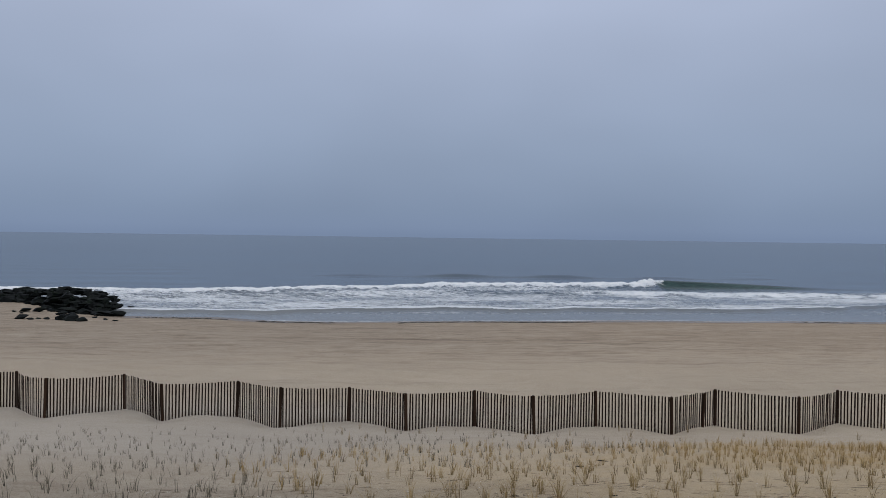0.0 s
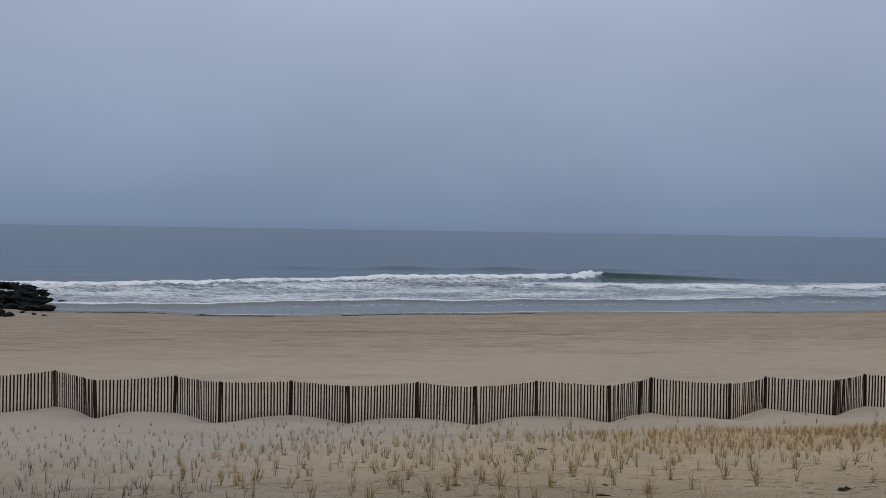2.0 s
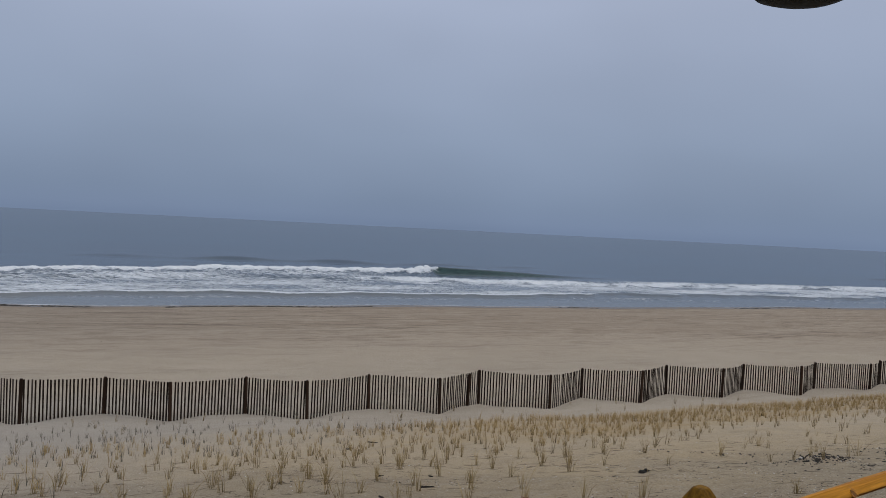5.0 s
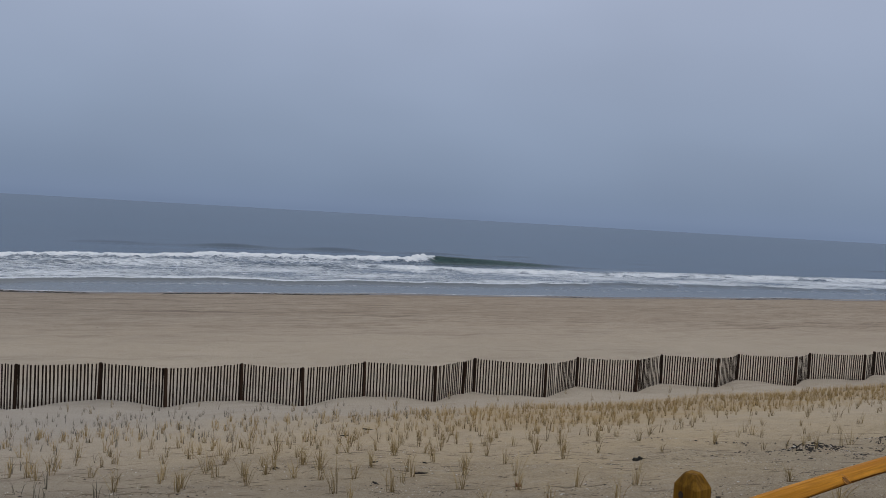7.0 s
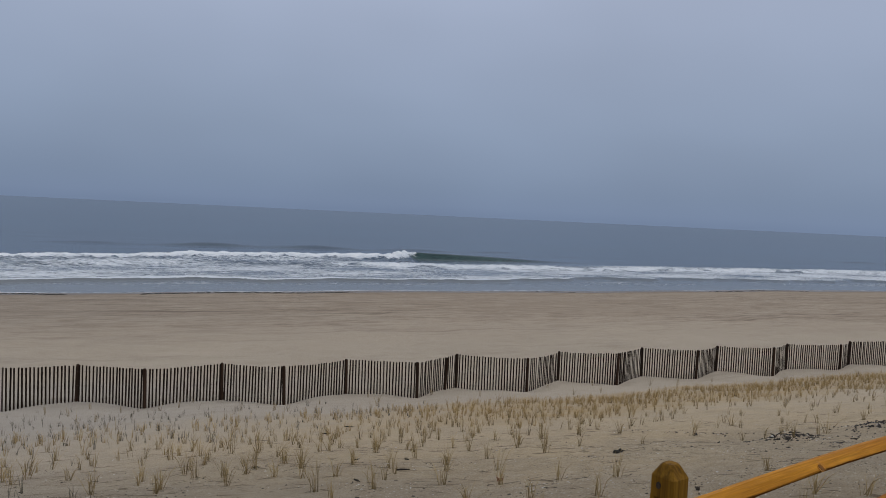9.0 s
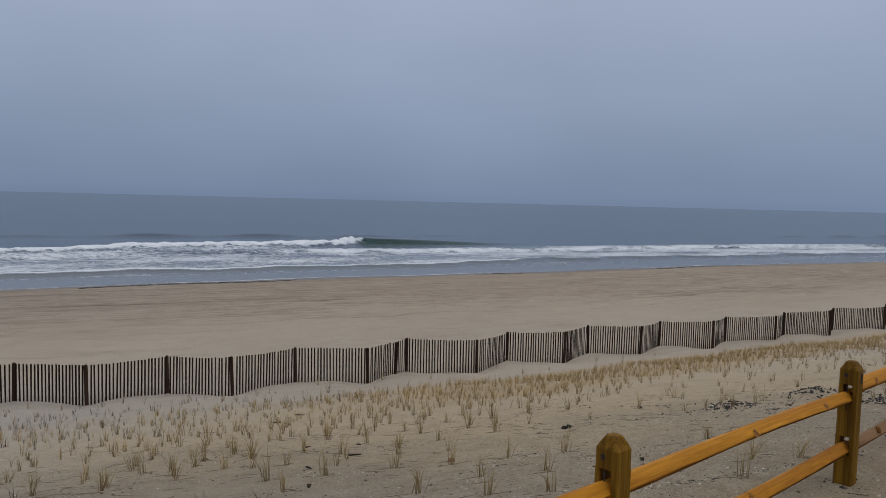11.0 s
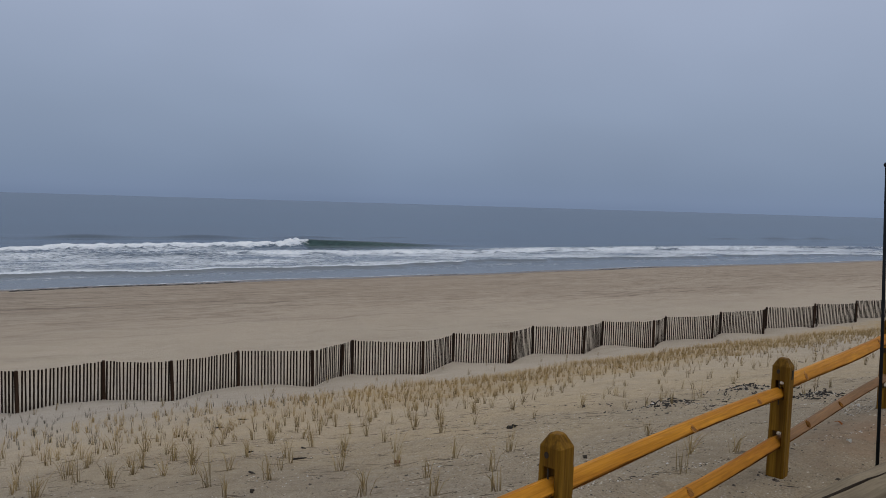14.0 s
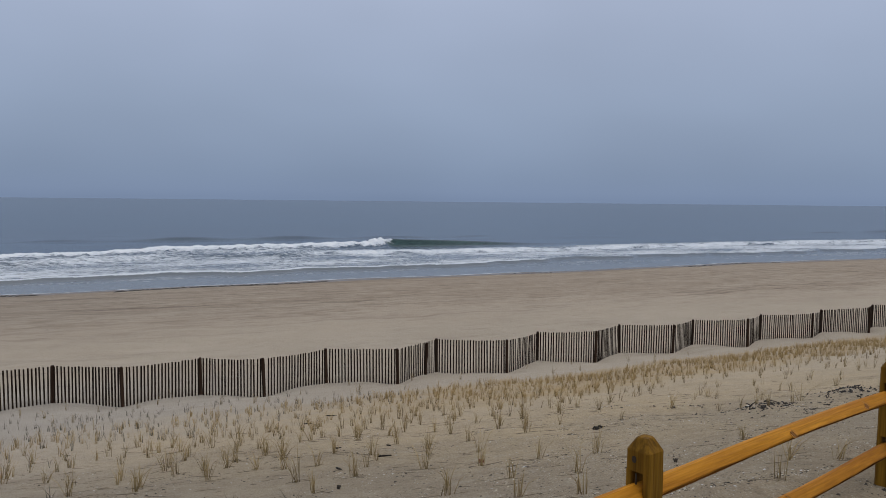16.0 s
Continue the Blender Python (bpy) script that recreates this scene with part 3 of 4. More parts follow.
RAIL_POSTS = [(-0.36, 1.62), (2.04, 2.38), (4.385, 3.065), (7.00, 3.90), (9.45, 4.58)]


def rail_post(x, y, lean, notch=False):
    base = ground_at(x, y)
    ob = empty("rail_fence_post", x, y, base, "brown treated timber post with clipped top, standing in sand", "fence post", "posts of the rail fence")
    h, w, s = POST_TOP - base, POST_W / 2, 0.027
    bm = bmesh.new()
    c = 0.009
    cuts = [-0.35, 0.19, 0.305, 0.515, 0.635]
    full = [(cuts[0], cuts[1]), (cuts[2], cuts[3])]
    for a, b in full:
        prism(bm, [box_ring(-w, w, -w, w, a, c), box_ring(-w, w, -w, w, b, c)])
    for a, b in ((cuts[1], cuts[2]), (cuts[3], cuts[4])):
        for y0, y1 in ((-w, -s), (s, w)):
            prism(bm, [box_ring(-w, w, y0, y1, a, 0.006), box_ring(-w, w, y0, y1, b, 0.006)])
    prism(bm, [box_ring(-w, w, -w, w, cuts[4], c), box_ring(-w, w, -w, w, h - 0.052, c), box_ring(-w * 0.97, w * 0.97, -w * 0.93, w * 0.93, h - 0.046, c),
               box_ring(-w * 0.60, w * 0.60, -w * 0.52, w * 0.52, h - 0.006, c), box_ring(-w * 0.5, w * 0.5, -w * 0.42, w * 0.42, h, c)])
    bmesh.ops.recalc_face_normals(bm, faces=bm.faces[:])
    part("post_shaft", bm, POST_WOOD, ob)
    # knot and weather check on the faces, the check's shade a dark strip
    bm = bmesh.new()
    prism(bm, [[(-w - 0.002 * k, 0.012 + 0.011 * math.cos(t * math.pi / 4), h - 0.085 + 0.015 * math.sin(t * math.pi / 4)) for t in range(8)] for k in (0, 1)])
    bmesh.ops.recalc_face_normals(bm, faces=bm.faces[:])
    part("knot", bm, HOLE, ob, "dark round knot")
    bm = bmesh.new()
    prism(bm, [box_ring(-w - 0.002, -w + 0.004, -0.004, 0.004, h - 0.30, 0.001), box_ring(-w - 0.002, -w + 0.004, -0.001, 0.006, h - 0.14, 0.001)])
    part("crack", bm, HOLE, ob, "dark raised strip painted as a drying crack's shade")
    if notch:
        # dark block proud of the face, a notch's shade put into colour
        bm = bmesh.new()
        prism(bm, [box_ring(-0.002, 0.030, -w - 0.003, -w + 0.01, h - 0.135, 0.003), box_ring(0.0, 0.032, -w - 0.003, -w + 0.01, h - 0.075, 0.003)])
        part("notch", bm, HOLE, ob, "dark block on the post painted as a shaded notch")
        # pale blobs stand in for light showing through the mortises
        for z in (0.292, 0.622):
            bm = bmesh.new()
            bmesh.ops.create_icosphere(bm, subdivisions=1, radius=0.013, matrix=Matrix.Translation((-w + 0.002, -0.012, z)) @ Matrix.Diagonal((0.7, 1.2, 0.9, 1)))
            part("gap_light", bm, GAP_LIGHT, ob, "pale blob standing in for light seen through the mortise")
    ob.matrix_world = pose(x, y, base, 0, lean, 18 + rnd.uniform(-2, 2))
    return ob


for (x, y), lean in zip(RAIL_POSTS, (0, 0.4, 0.9, 0.3, 0)):
    rail_post(x, y, lean, 4 < x < 5)


def split_rail(a, b, mat, seed, label, thick=0.069, deep=0.06):
    """A split rail from a to b, its ends cut thin to share a mortise."""
    r = random.Random(seed)
    a, b = Vector(a), Vector(b)
    d = (b - a).normalized()
    length = (b - a).length
    ob = new("split_rail")
    side = d.cross(Vector((0, 0, 1))).normalized()
    up = side.cross(d).normalized()
    m = Matrix((side, up, d)).transposed().to_4x4()
    ob.matrix_world = Matrix.Translation(a) @ m
    rings, n = [], 22
    ph = [r.uniform(0, 6) for _ in range(4)]
    for i in range(n + 1):
        t = i / n
        z = -0.055 + t * (length + 0.11)
        end = min(1.0, min(t, 1 - t) / 0.06)
        end = 0.74 + 0.26 * end * end * (3 - 2 * end)
        hh = thick / 2 * end * (1 + 0.06 * math.sin(7 * t + ph[0]) + r.uniform(-0.02, 0.02))
        ww = deep / 2 * (0.62 + 0.38 * end) * (1 + 0.07 * math.sin(9 * t + ph[1]))
        sx, sy = 0.006 * math.sin(5 * t + ph[2]), 0.008 * math.sin(4.3 * t + ph[3])
        # riven wedge: a broad face sloping up, a narrow shaded face below
        rings.append([(sx - ww, sy - hh * 0.90, z), (sx + ww * 0.34, sy - hh, z), (sx + ww * 0.74, sy - hh * 0.80, z), (sx + ww, sy - hh * 0.36 + r.uniform(-0.003, 0.003), z),
                      (sx + ww * 0.42, sy + hh * 0.52, z), (sx - ww * 0.10, sy + hh * (0.98 + r.uniform(-0.03, 0.03)), z), (sx - ww * 0.80, sy + hh * 0.92, z), (sx - ww, sy + hh * 0.5, z)])
    bm = bmesh.new()
    prism(bm, rings)
    bmesh.ops.recalc_face_normals(bm, faces=bm.faces[:])
    part("rail_body", bm, mat, ob)
    # frayed dark strip along the lower edge, the underside's shade put into colour
    bm = bmesh.new()
    strip = []
    for ring in rings[1:-1]:
        (bx, by, z), (cx, cy, _), (dx, dy, _) = ring[1], ring[2], ring[3]
        f = r.uniform(0.15, 0.85)
        strip.append([(bx - 0.006, by - 0.0025, z), (cx + 0.0015, cy - 0.0025, z), (cx + (dx - cx) * f + 0.002, cy + (dy - cy) * f, z), (bx - 0.006, by + 0.006, z)])
    prism(bm, strip)
    bmesh.ops.recalc_face_normals(bm, faces=bm.faces[:])
    part("bark_edge", bm, SHADE_AND_KNOT, ob, "dark strip along the lower edge, painted as underside shade")

    def on_face(v):
        """How far the riven face stands out at height v."""
        hh, ww = thick / 2, deep / 2
        q = max(-0.34, min(0.95, v / hh))
        return ww * (1 - 0.58 * (q + 0.36) / 0.88) if q < 0.52 else ww * (0.42 - 0.52 * (q - 0.52) / 0.46)

    # knots run slantwise across the riven face, each with a frayed tail of dark grain
    for q in range(3):
        cz = ((0.16, 0.47, 0.80)[q] + r.uniform(-0.06, 0.06)) * length
        cy, tilt = r.uniform(0.0, 0.010), r.choice((-1, 1)) * r.uniform(0.5, 0.8)
        knot = None
        for name, mat_q, long, wide, shift in (("knot", KNOT, r.uniform(0.022, 0.030), r.uniform(0.009, 0.013), 0.0),
                                               ("grain_streak", FLARE, 0.034, 0.006, 0.017), ("grain_streak", FLARE, 0.030, 0.005, -0.015)):
            edge = []
            for e in range(14):
                t = e * math.pi / 7
                u, w = long * math.cos(t), wide * math.sin(t) * abs(math.sin(t)) ** 0.3 * r.uniform(0.85, 1.15) + shift * (1 - 0.35 * math.cos(t) ** 2)
                v = cy + u * math.sin(tilt) + w * math.cos(tilt)
                edge.append((max(-0.32 * thick / 2, min(0.92 * thick / 2, v)), cz + u * math.cos(tilt) - w * math.sin(tilt)))
            bm = bmesh.new()
            prism(bm, [[(on_face(v) - 0.006 + k, v, z) for v, z in edge] for k in (0, 0.0078)])
            bmesh.ops.recalc_face_normals(bm, faces=bm.faces[:])
            ob_q = part(name, bm, SHADE_AND_KNOT if mat is RAIL_BROWN else mat_q, knot if knot else ob, "dark brown knot" if name == "knot" else "")
            knot = knot or ob_q
    return tagged(ob, label, "fence rail", "rails of the rail fence")


ORANGE = "split cedar rail stained orange, let into fence posts"
BROWN = "weathered brown split cedar rail, let into fence posts"
for i, ((ax, ay), (bx, by)) in enumerate(zip(RAIL_POSTS, RAIL_POSTS[1:])):
    up = 0.05 if i == 2 else 0.0
    if i == 2:
        ax, ay = ax + 0.07, ay + 0.02
    near_up, near_low = (0.018, -0.020) if i == 1 else (0.0, 0.0)
    split_rail((ax, ay, 6.458 + up + near_up), (bx, by, 6.472 + up), RAIL_WOOD, 31 + i, ORANGE, *((0.090, 0.074) if i == 2 else (0.069, 0.060)))
    low, thin = (0.008, 0.064) if i == 2 else (0.0, 0.078)
    split_rail((ax, ay, 6.135 + low + near_low), (bx, by, 6.142 + low), RAIL_BROWN if i > 1 else RAIL_RUST, 51 + i, BROWN if i > 1 else ORANGE, thin, 0.056)

# ---- slender pole, log and lamp by the path ----
BLACK = plain("black_painted_metal", (0.008, 0.009, 0.010), (0.018, 0.020, 0.022), 10, 0.6, 0.0)
BLACK.node_tree.nodes["Principled BSDF"].inputs["Specular IOR Level"].default_value = 0.1
SCUFF = plain("scuffed_black_metal", (0.03, 0.035, 0.035), (0.16, 0.17, 0.165), 16, 0.6, 0.3, 0.01)
LOG_CRACK_SHADE = plain("log_crack_shade", (0.030, 0.020, 0.012), (0.070, 0.048, 0.028), 20, 0.9)
GREYLOG = wood("silver_weathered_log", (0.125, 0.095, 0.054), (0.29, 0.23, 0.148), 0.9, 12, 0.1)

pole = empty("slender_pole", 5.06, 2.80, ground_at(5.06, 2.80), "thin black metal pole with a small knob, standing in sand", "pole")
bm = bmesh.new()
tube(bm, [(0, 0, -0.3), (-0.035, 0.012, 0.9), (-0.085, 0.03, 2.04)], [0.0115, 0.0105, 0.009], 10)
part("shaft", bm, BLACK, pole, shade=True)
bm = bmesh.new()
bmesh.ops.create_icosphere(bm, subdivisions=2, radius=0.018, matrix=Matrix.Translation((-0.085, 0.03, 2.05)))
part("knob", bm, BLACK, pole, shade=True)

log = new("weathered_log")
tagged(log, "silver-grey weathered log lying on sand, split along its length", "log")
a, b = Vector((3.25, 2.26, 6.00)), Vector((8.3, 3.06, 6.00))
d = (b - a).normalized()
side = d.cross(Vector((0, 0, 1))).normalized()
log.matrix_world = Matrix.Translation(a) @ Matrix((side, side.cross(d), d)).transposed().to_4x4()
rings = []
for i in range(40):
    z = (b - a).length * i / 39
    r0 = 0.135 + 0.012 * math.sin(z * 2.1) + rnd.uniform(-0.004, 0.004)
    # a drying crack wanders along the upper side
    at = radians(78 + 7 * math.sin(z * 1.3 + 0.6) + 3 * math.sin(z * 4.0))
    gap = radians(0.8 + 3.4 * math.exp(-((z - 0.6) / 0.7) ** 2) + 0.5 * math.sin(z * 9))
    angles = [at + gap + (2 * math.pi - 2 * gap) * q / 18 for q in range(19)]
    ring = [(r0 * (1 + 0.04 * math.sin(3 * t + z)) * math.cos(t), r0 * (1 + 0.04 * math.sin(3 * t + z)) * math.sin(t), z) for t in angles]
    ring += [(r0 * 0.62 * math.cos(at + k * gap), r0 * 0.62 * math.sin(at + k * gap), z) for k in (-0.5, 0.5)]
    rings.append(ring)
bm = bmesh.new()
prism(bm, rings)
bmesh.ops.recalc_face_normals(bm, faces=bm.faces[:])
body = part("log_body", bm, GREYLOG, log)
# groove faces take a dark material, the crack's shade put into colour
body.data.materials.append(LOG_CRACK_SHADE)
for face in body.data.polygons:
    if len(face.vertices) == 4 and any(v % 21 >= 19 for v in face.vertices):
        face.material_index = 1

lamp_x, lamp_y = 3.45, 1.30
lamp = empty("street_lamp", lamp_x, lamp_y, ground_at(lamp_x, lamp_y), "black street lamp with a broad bowl head on an arm", "street lamp")
gz = ground_at(lamp_x, lamp_y)
bm = bmesh.new()
tube(bm, [(0, 0, -0.4), (0, 0, 0.3), (0, 0, 3.35)], [0.06, 0.055, 0.04], 12)
part("pole", bm, BLACK, lamp, shade=True)
hx, hy, hz = 0.16 + 2.0 * math.sin(radians(43.4)) - lamp_x, 2.0 * math.cos(radians(43.4)) - lamp_y, 8.275 - gz
bm = bmesh.new()
tube(bm, [(0, 0, 3.3), (0.0, 0.05, 3.5), (hx * 0.4, hy * 0.4, 3.62), (hx, hy, 3.5), (hx, hy, hz + 0.15)], 0.022, 10)
part("arm", bm, BLACK, lamp, shade=True)
head_turn = Matrix.Translation((hx, hy, hz)) @ Matrix.Rotation(radians(-43.4), 4, "Z") @ Matrix.Scale(0.571, 4)
bm = bmesh.new()
profile = [(0.02, 0.0), (0.10, 0.004), (0.17, 0.016), (0.225, 0.036), (0.25, 0.058), (0.262, 0.10), (0.262, 0.17), (0.22, 0.24), (0.12, 0.30), (0.03, 0.33)]
prism(bm, [[(r * math.cos(2 * math.pi * q / 32) * (1.12 if math.cos(2 * math.pi * q / 32) > 0 else 1.0), r * math.sin(2 * math.pi * q / 32) * 0.9,
             z + (0.10 * max(0.0, math.cos(2 * math.pi * q / 32)) ** 2 * (r / 0.262) ** 3 if z < 0.08 else 0)) for q in range(32)] for r, z in profile])
bmesh.ops.recalc_face_normals(bm, faces=bm.faces[:])
head = part("lamp_head", bm, BLACK, lamp, "black bowl-shaped lamp head", True, head_turn)
bm = bmesh.new()
prism(bm, [[(rr * math.cos(t), 0.9 * rr * math.sin(t), zz) for t in [radians(130 + 100 * q / 14) for q in range(15)] + [radians(230 - 100 * q / 14) for q in range(15)]] for rr, zz in ((0.267, 0.075), (0.267, 0.15))])
part("rim_band", bm, SCUFF, head, "scuffed grey rim band")

# ---- slatted sand fence ----
# stakes in order along the beach: place and top height
STAKES = [(-19.6, 24.0), (-17.7, 25.0), (-15.6, 23.8), (-13.6, 24.23), (-12.16, 23.25), (-9.88, 23.86), (-8.18, 22.58), (-6.02, 23.08), (-4.46, 22.12),
          (-2.41, 22.35), (-0.60, 21.49), (1.48, 22.11), (3.19, 21.32), (5.18, 22.04), (7.29, 21.37), (8.99, 22.42), (11.24, 21.66),
          (12.90, 22.54), (15.01, 22.06), (16.66, 22.92), (18.62, 22.26), (20.10, 22.92), (22.39, 22.33), (23.84, 23.13), (26.29, 22.69),
          (27.72, 23.48), (30.30, 23.15), (31.30, 23.80), (34.20, 23.25), (35.30, 23.95), (38.10, 23.5), (39.2, 24.2), (42.0, 23.8), (43.2, 24.5), (46.0, 24.0)]
fence = empty("sand_fence", 0, 22, 0, "zigzag sand fence of weathered brown slats and dark stakes", "fence")
fence_inv = Matrix.Translation((0, -22, 0))
stake_bm = bmesh.new()
prism(stake_bm, [[(0.052 * math.cos(q * math.pi / 4), 0.052 * math.sin(q * math.pi / 4), z) for q in range(8)] for z in (0, 0.97)] +
      [[(0.036 * math.cos(q * math.pi / 4), 0.036 * math.sin(q * math.pi / 4), 1.0) for q in range(8)]])
bmesh.ops.recalc_face_normals(stake_bm, faces=stake_bm.faces[:])
stake0 = part("stake", stake_bm, STAKE, fence)
stake_mesh = stake0.data
bpy.data.objects.remove(stake0)
slat_bm = bmesh.new()
prism(slat_bm, [[(-0.0214, -0.005, 0), (0.0214, -0.005, 0), (0.0214, 0.005, 0), (-0.0214, 0.005, 0)],
                [(-0.0214, -0.005, 1), (0.0214, -0.005, 1), (0.0214, 0.005, 1), (-0.0214, 0.005, 1)]])
bmesh.ops.recalc_face_normals(slat_bm, faces=slat_bm.faces[:])
slat0 = part("slat", slat_bm, SLAT, fence)
slat_mesh = slat0.data
bpy.data.objects.remove(slat0)
far_v, far_f = [], []
wire_pts = [[], [], []]


def stand(x, y, z0, h, yaw, lx, ly, sx=1.0):
    return fence_inv @ pose(x, y, z0, lx, ly, yaw) @ Matrix.Diagonal((sx, 1, h, 1))


tops = [3.0 + rnd.uniform(-0.025, 0.025) for _ in STAKES]
for i, ((x, y), top) in enumerate(zip(STAKES, tops)):
    z0 = ground_at(x, y) - 0.15
    piece("stake", stake_mesh, fence, stand(x, y, z0, top + 0.005 - z0, rnd.uniform(0, 90), rnd.uniform(-1.5, 1.5), rnd.uniform(-1.5, 1.5), rnd.uniform(0.9, 1.1)))
piece("stake", stake_mesh, fence, stand(8.46, 22.05, 1.75, 1.24, 20, 0.5, 2, 0.7))
count = 0
for i in range(len(STAKES) - 1):
    (ax, ay), (bx, by) = STAKES[i], STAKES[i + 1]
    run = math.hypot(bx - ax, by - ay)
    n = max(6, round(run / 0.095))
    yaw = math.degrees(math.atan2(by - ay, bx - ax))
    # netting is stapled to the landward face of each stake and bellies a little between
    belly = rnd.uniform(-0.10, 0.12)
    lean_bay = rnd.choice([0, 0, 0.4, -0.5, 0.8, -0.8])
    nx, ny = (by - ay) / run, -(bx - ax) / run
    for k in range(1, n):
        t = k / n
        arc = math.sin(t * math.pi)
        off = 0.055 + belly * arc
        x, y = ax + (bx - ax) * t + nx * off, ay + (by - ay) * t + ny * off
        z0 = ground_at(x, y) - 0.10
        top = tops[i] * (1 - t) + tops[i + 1] * t - 0.025 * arc + rnd.uniform(-0.012, 0.012)
        lean = lean_bay * arc + rnd.gauss(0, 0.32)
        m = pose(x, y, z0, rnd.uniform(-1, 1), lean, yaw + rnd.gauss(0, 5)) @ Matrix.Diagonal((rnd.uniform(0.93, 1.06), 1, top - z0, 1))
        if -9.9 < ax < 19.5 and count < 300:
            piece("slat", slat_mesh, fence, fence_inv @ m)
            count += 1
        else:
            base = len(far_v)
            far_v += [tuple(m @ v.co) for v in slat_mesh.vertices]
            far_f += [tuple(base + q for q in f.vertices) for f in slat_mesh.polygons]
        for w, frac in enumerate((0.2, 0.5, 0.85)):
            wire_pts[w].append((x + nx * 0.008, y + ny * 0.008, z0 + (top - z0) * frac))
me = bpy.data.meshes.new("far_slats")
me.from_pydata(far_v, [], far_f)
me.materials.append(SLAT_FAR)
far = new("far_slats", me)
far.parent = fence
far.matrix_basis = fence_inv
tagged(far, kind="stuff")
for pts in wire_pts:
    bm = bmesh.new()
    tube(bm, pts, 0.0018, 3)
    part("wire", bm, WIRE, fence, "thin rusty binding wire", matrix=fence_inv)

# ---- rock groyne at the water's edge ----
groyne = empty("rock_groyne", -36, 69, 0, "pile of wet black boulders running into the surf", "rock pile")


def boulder_mesh(seed):
    r = random.Random(seed)
    bm = bmesh.new()
    for _ in range(11):
        p = Vector((r.uniform(-1, 1), r.uniform(-1, 1), r.uniform(-1, 1)))
        p = p.normalized() * r.uniform(0.8, 1.0)
        bm.verts.new((p.x, p.y * 0.85, max(-0.55, min(0.55, p.z * 0.8))))
    bmesh.ops.convex_hull(bm, input=bm.verts[:])
    loose = [v for v in bm.verts if not v.link_faces]
    bmesh.ops.delete(bm, geom=loose, context="VERTS")
    bmesh.ops.bevel(bm, geom=bm.edges[:], offset=0.025, segments=1, affect="EDGES")
    bmesh.ops.recalc_face_normals(bm, faces=bm.faces[:])
    me = bpy.data.meshes.new("boulder")
    bm.to_mesh(me)
    bm.free()
    me.materials.append(STONE)
    return me


BOULDERS = [boulder_mesh(200 + i) for i in range(9)]


def boulder(x, y, z, size, r, flat=1.0):
    m = pose(x + 36, y - 69, z, r.uniform(-11, 11), r.uniform(-11, 11), r.uniform(0, 360)) @ Matrix.Diagonal((size * r.uniform(0.9, 1.35), size * r.uniform(0.8, 1.1), size * flat, 1))
    piece("boulder", BOULDERS[r.randrange(9)], groyne, m)


def rock_front(u):
    """Landward foot of the pile, against x / y."""
    return float(np.interp(u, [-0.72, -0.62, -0.584, -0.553, -0.535, -0.508, -0.46, -0.43], [78, 77, 76, 75.4, 71.0, 65.6, 65.0, 65.8]))


def rock_crest(u):
    return float(np.interp(u, [-0.72, -0.64, -0.584, -0.56, -0.51, -0.495, -0.47, -0.455, -0.437, -0.425], [0.6, 0.7, 0.85, 1.15, 2.0, 2.25, 2.2, 2.0, 1.5, 0.8]))


r = random.Random(11)
for i in range(258):
    u = -0.427 - 0.19 * r.random() ** 0.9
    deep = 11 * r.random() ** 1.15
    y = rock_front(u) + deep
    x = u * y
    rise = float(smooth((deep + 0.9) / 6.5)) * (1 - 0.5 * float(smooth((deep - 9) / 3)))
    g = max(ground_at(x, y), -0.5)
    size = r.uniform(0.42, 0.90) * (1.0 if r.random() < 0.8 else 1.35)
    top = max(g, rock_crest(u) * rise) * r.uniform(0.84, 1.0)
    boulder(x, y, max(g + 0.1 * size, top - 0.32 * size), size, r, r.uniform(0.50, 0.72))
# large blocks at the heart of the pile
for i in range(16):
    u = -0.445 - 0.155 * (i + 0.5) / 16
    y = rock_front(u) + r.uniform(3.5, 6.0)
    boulder(u * y, y, 0.30 * rock_crest(u), r.uniform(1.4, 1.8), r, 0.30 * rock_crest(u) + 0.1)
# stones lying apart at the foot of the pile
for x, y, size, flat in [(-29.5, 58.9, 0.80, 0.80), (-28.6, 58.6, 0.90, 0.62), (-27.8, 58.5, 0.75, 0.50), (-30.6, 58.6, 0.40, 0.5), (-31.2, 58.5, 0.25, 0.5), (-32.2, 57.8, 0.75, 0.45), (-31.4, 57.7, 0.4, 0.3),
                         (-35.4, 64.2, 0.80, 0.42), (-34.7, 65.0, 0.70, 0.6), (-34.0, 66.0, 0.6, 0.6), (-35.9, 63.4, 0.3, 0.4), (-34.6, 62.2, 0.25, 0.5), (-33.6, 60.9, 0.28, 0.5), (-35.0, 67.6, 0.7, 0.6),
                         (-26.9, 60.8, 0.32, 0.4), (-25.5, 59.4, 0.34, 0.35), (-28.6, 62.6, 0.32, 0.4), (-29.8, 73.0, 0.75, 0.65), (-30.3, 73.4, 0.5, 0.6), (-30.6, 62.6, 0.8, 0.5), (-31.8, 63.4, 0.8, 0.5)]:
    boulder(x, y, max(ground_at(x, y), -0.1) + 0.16 * size, size, r, flat)

# ---- beach grass ----
rng = np.random.default_rng(5)


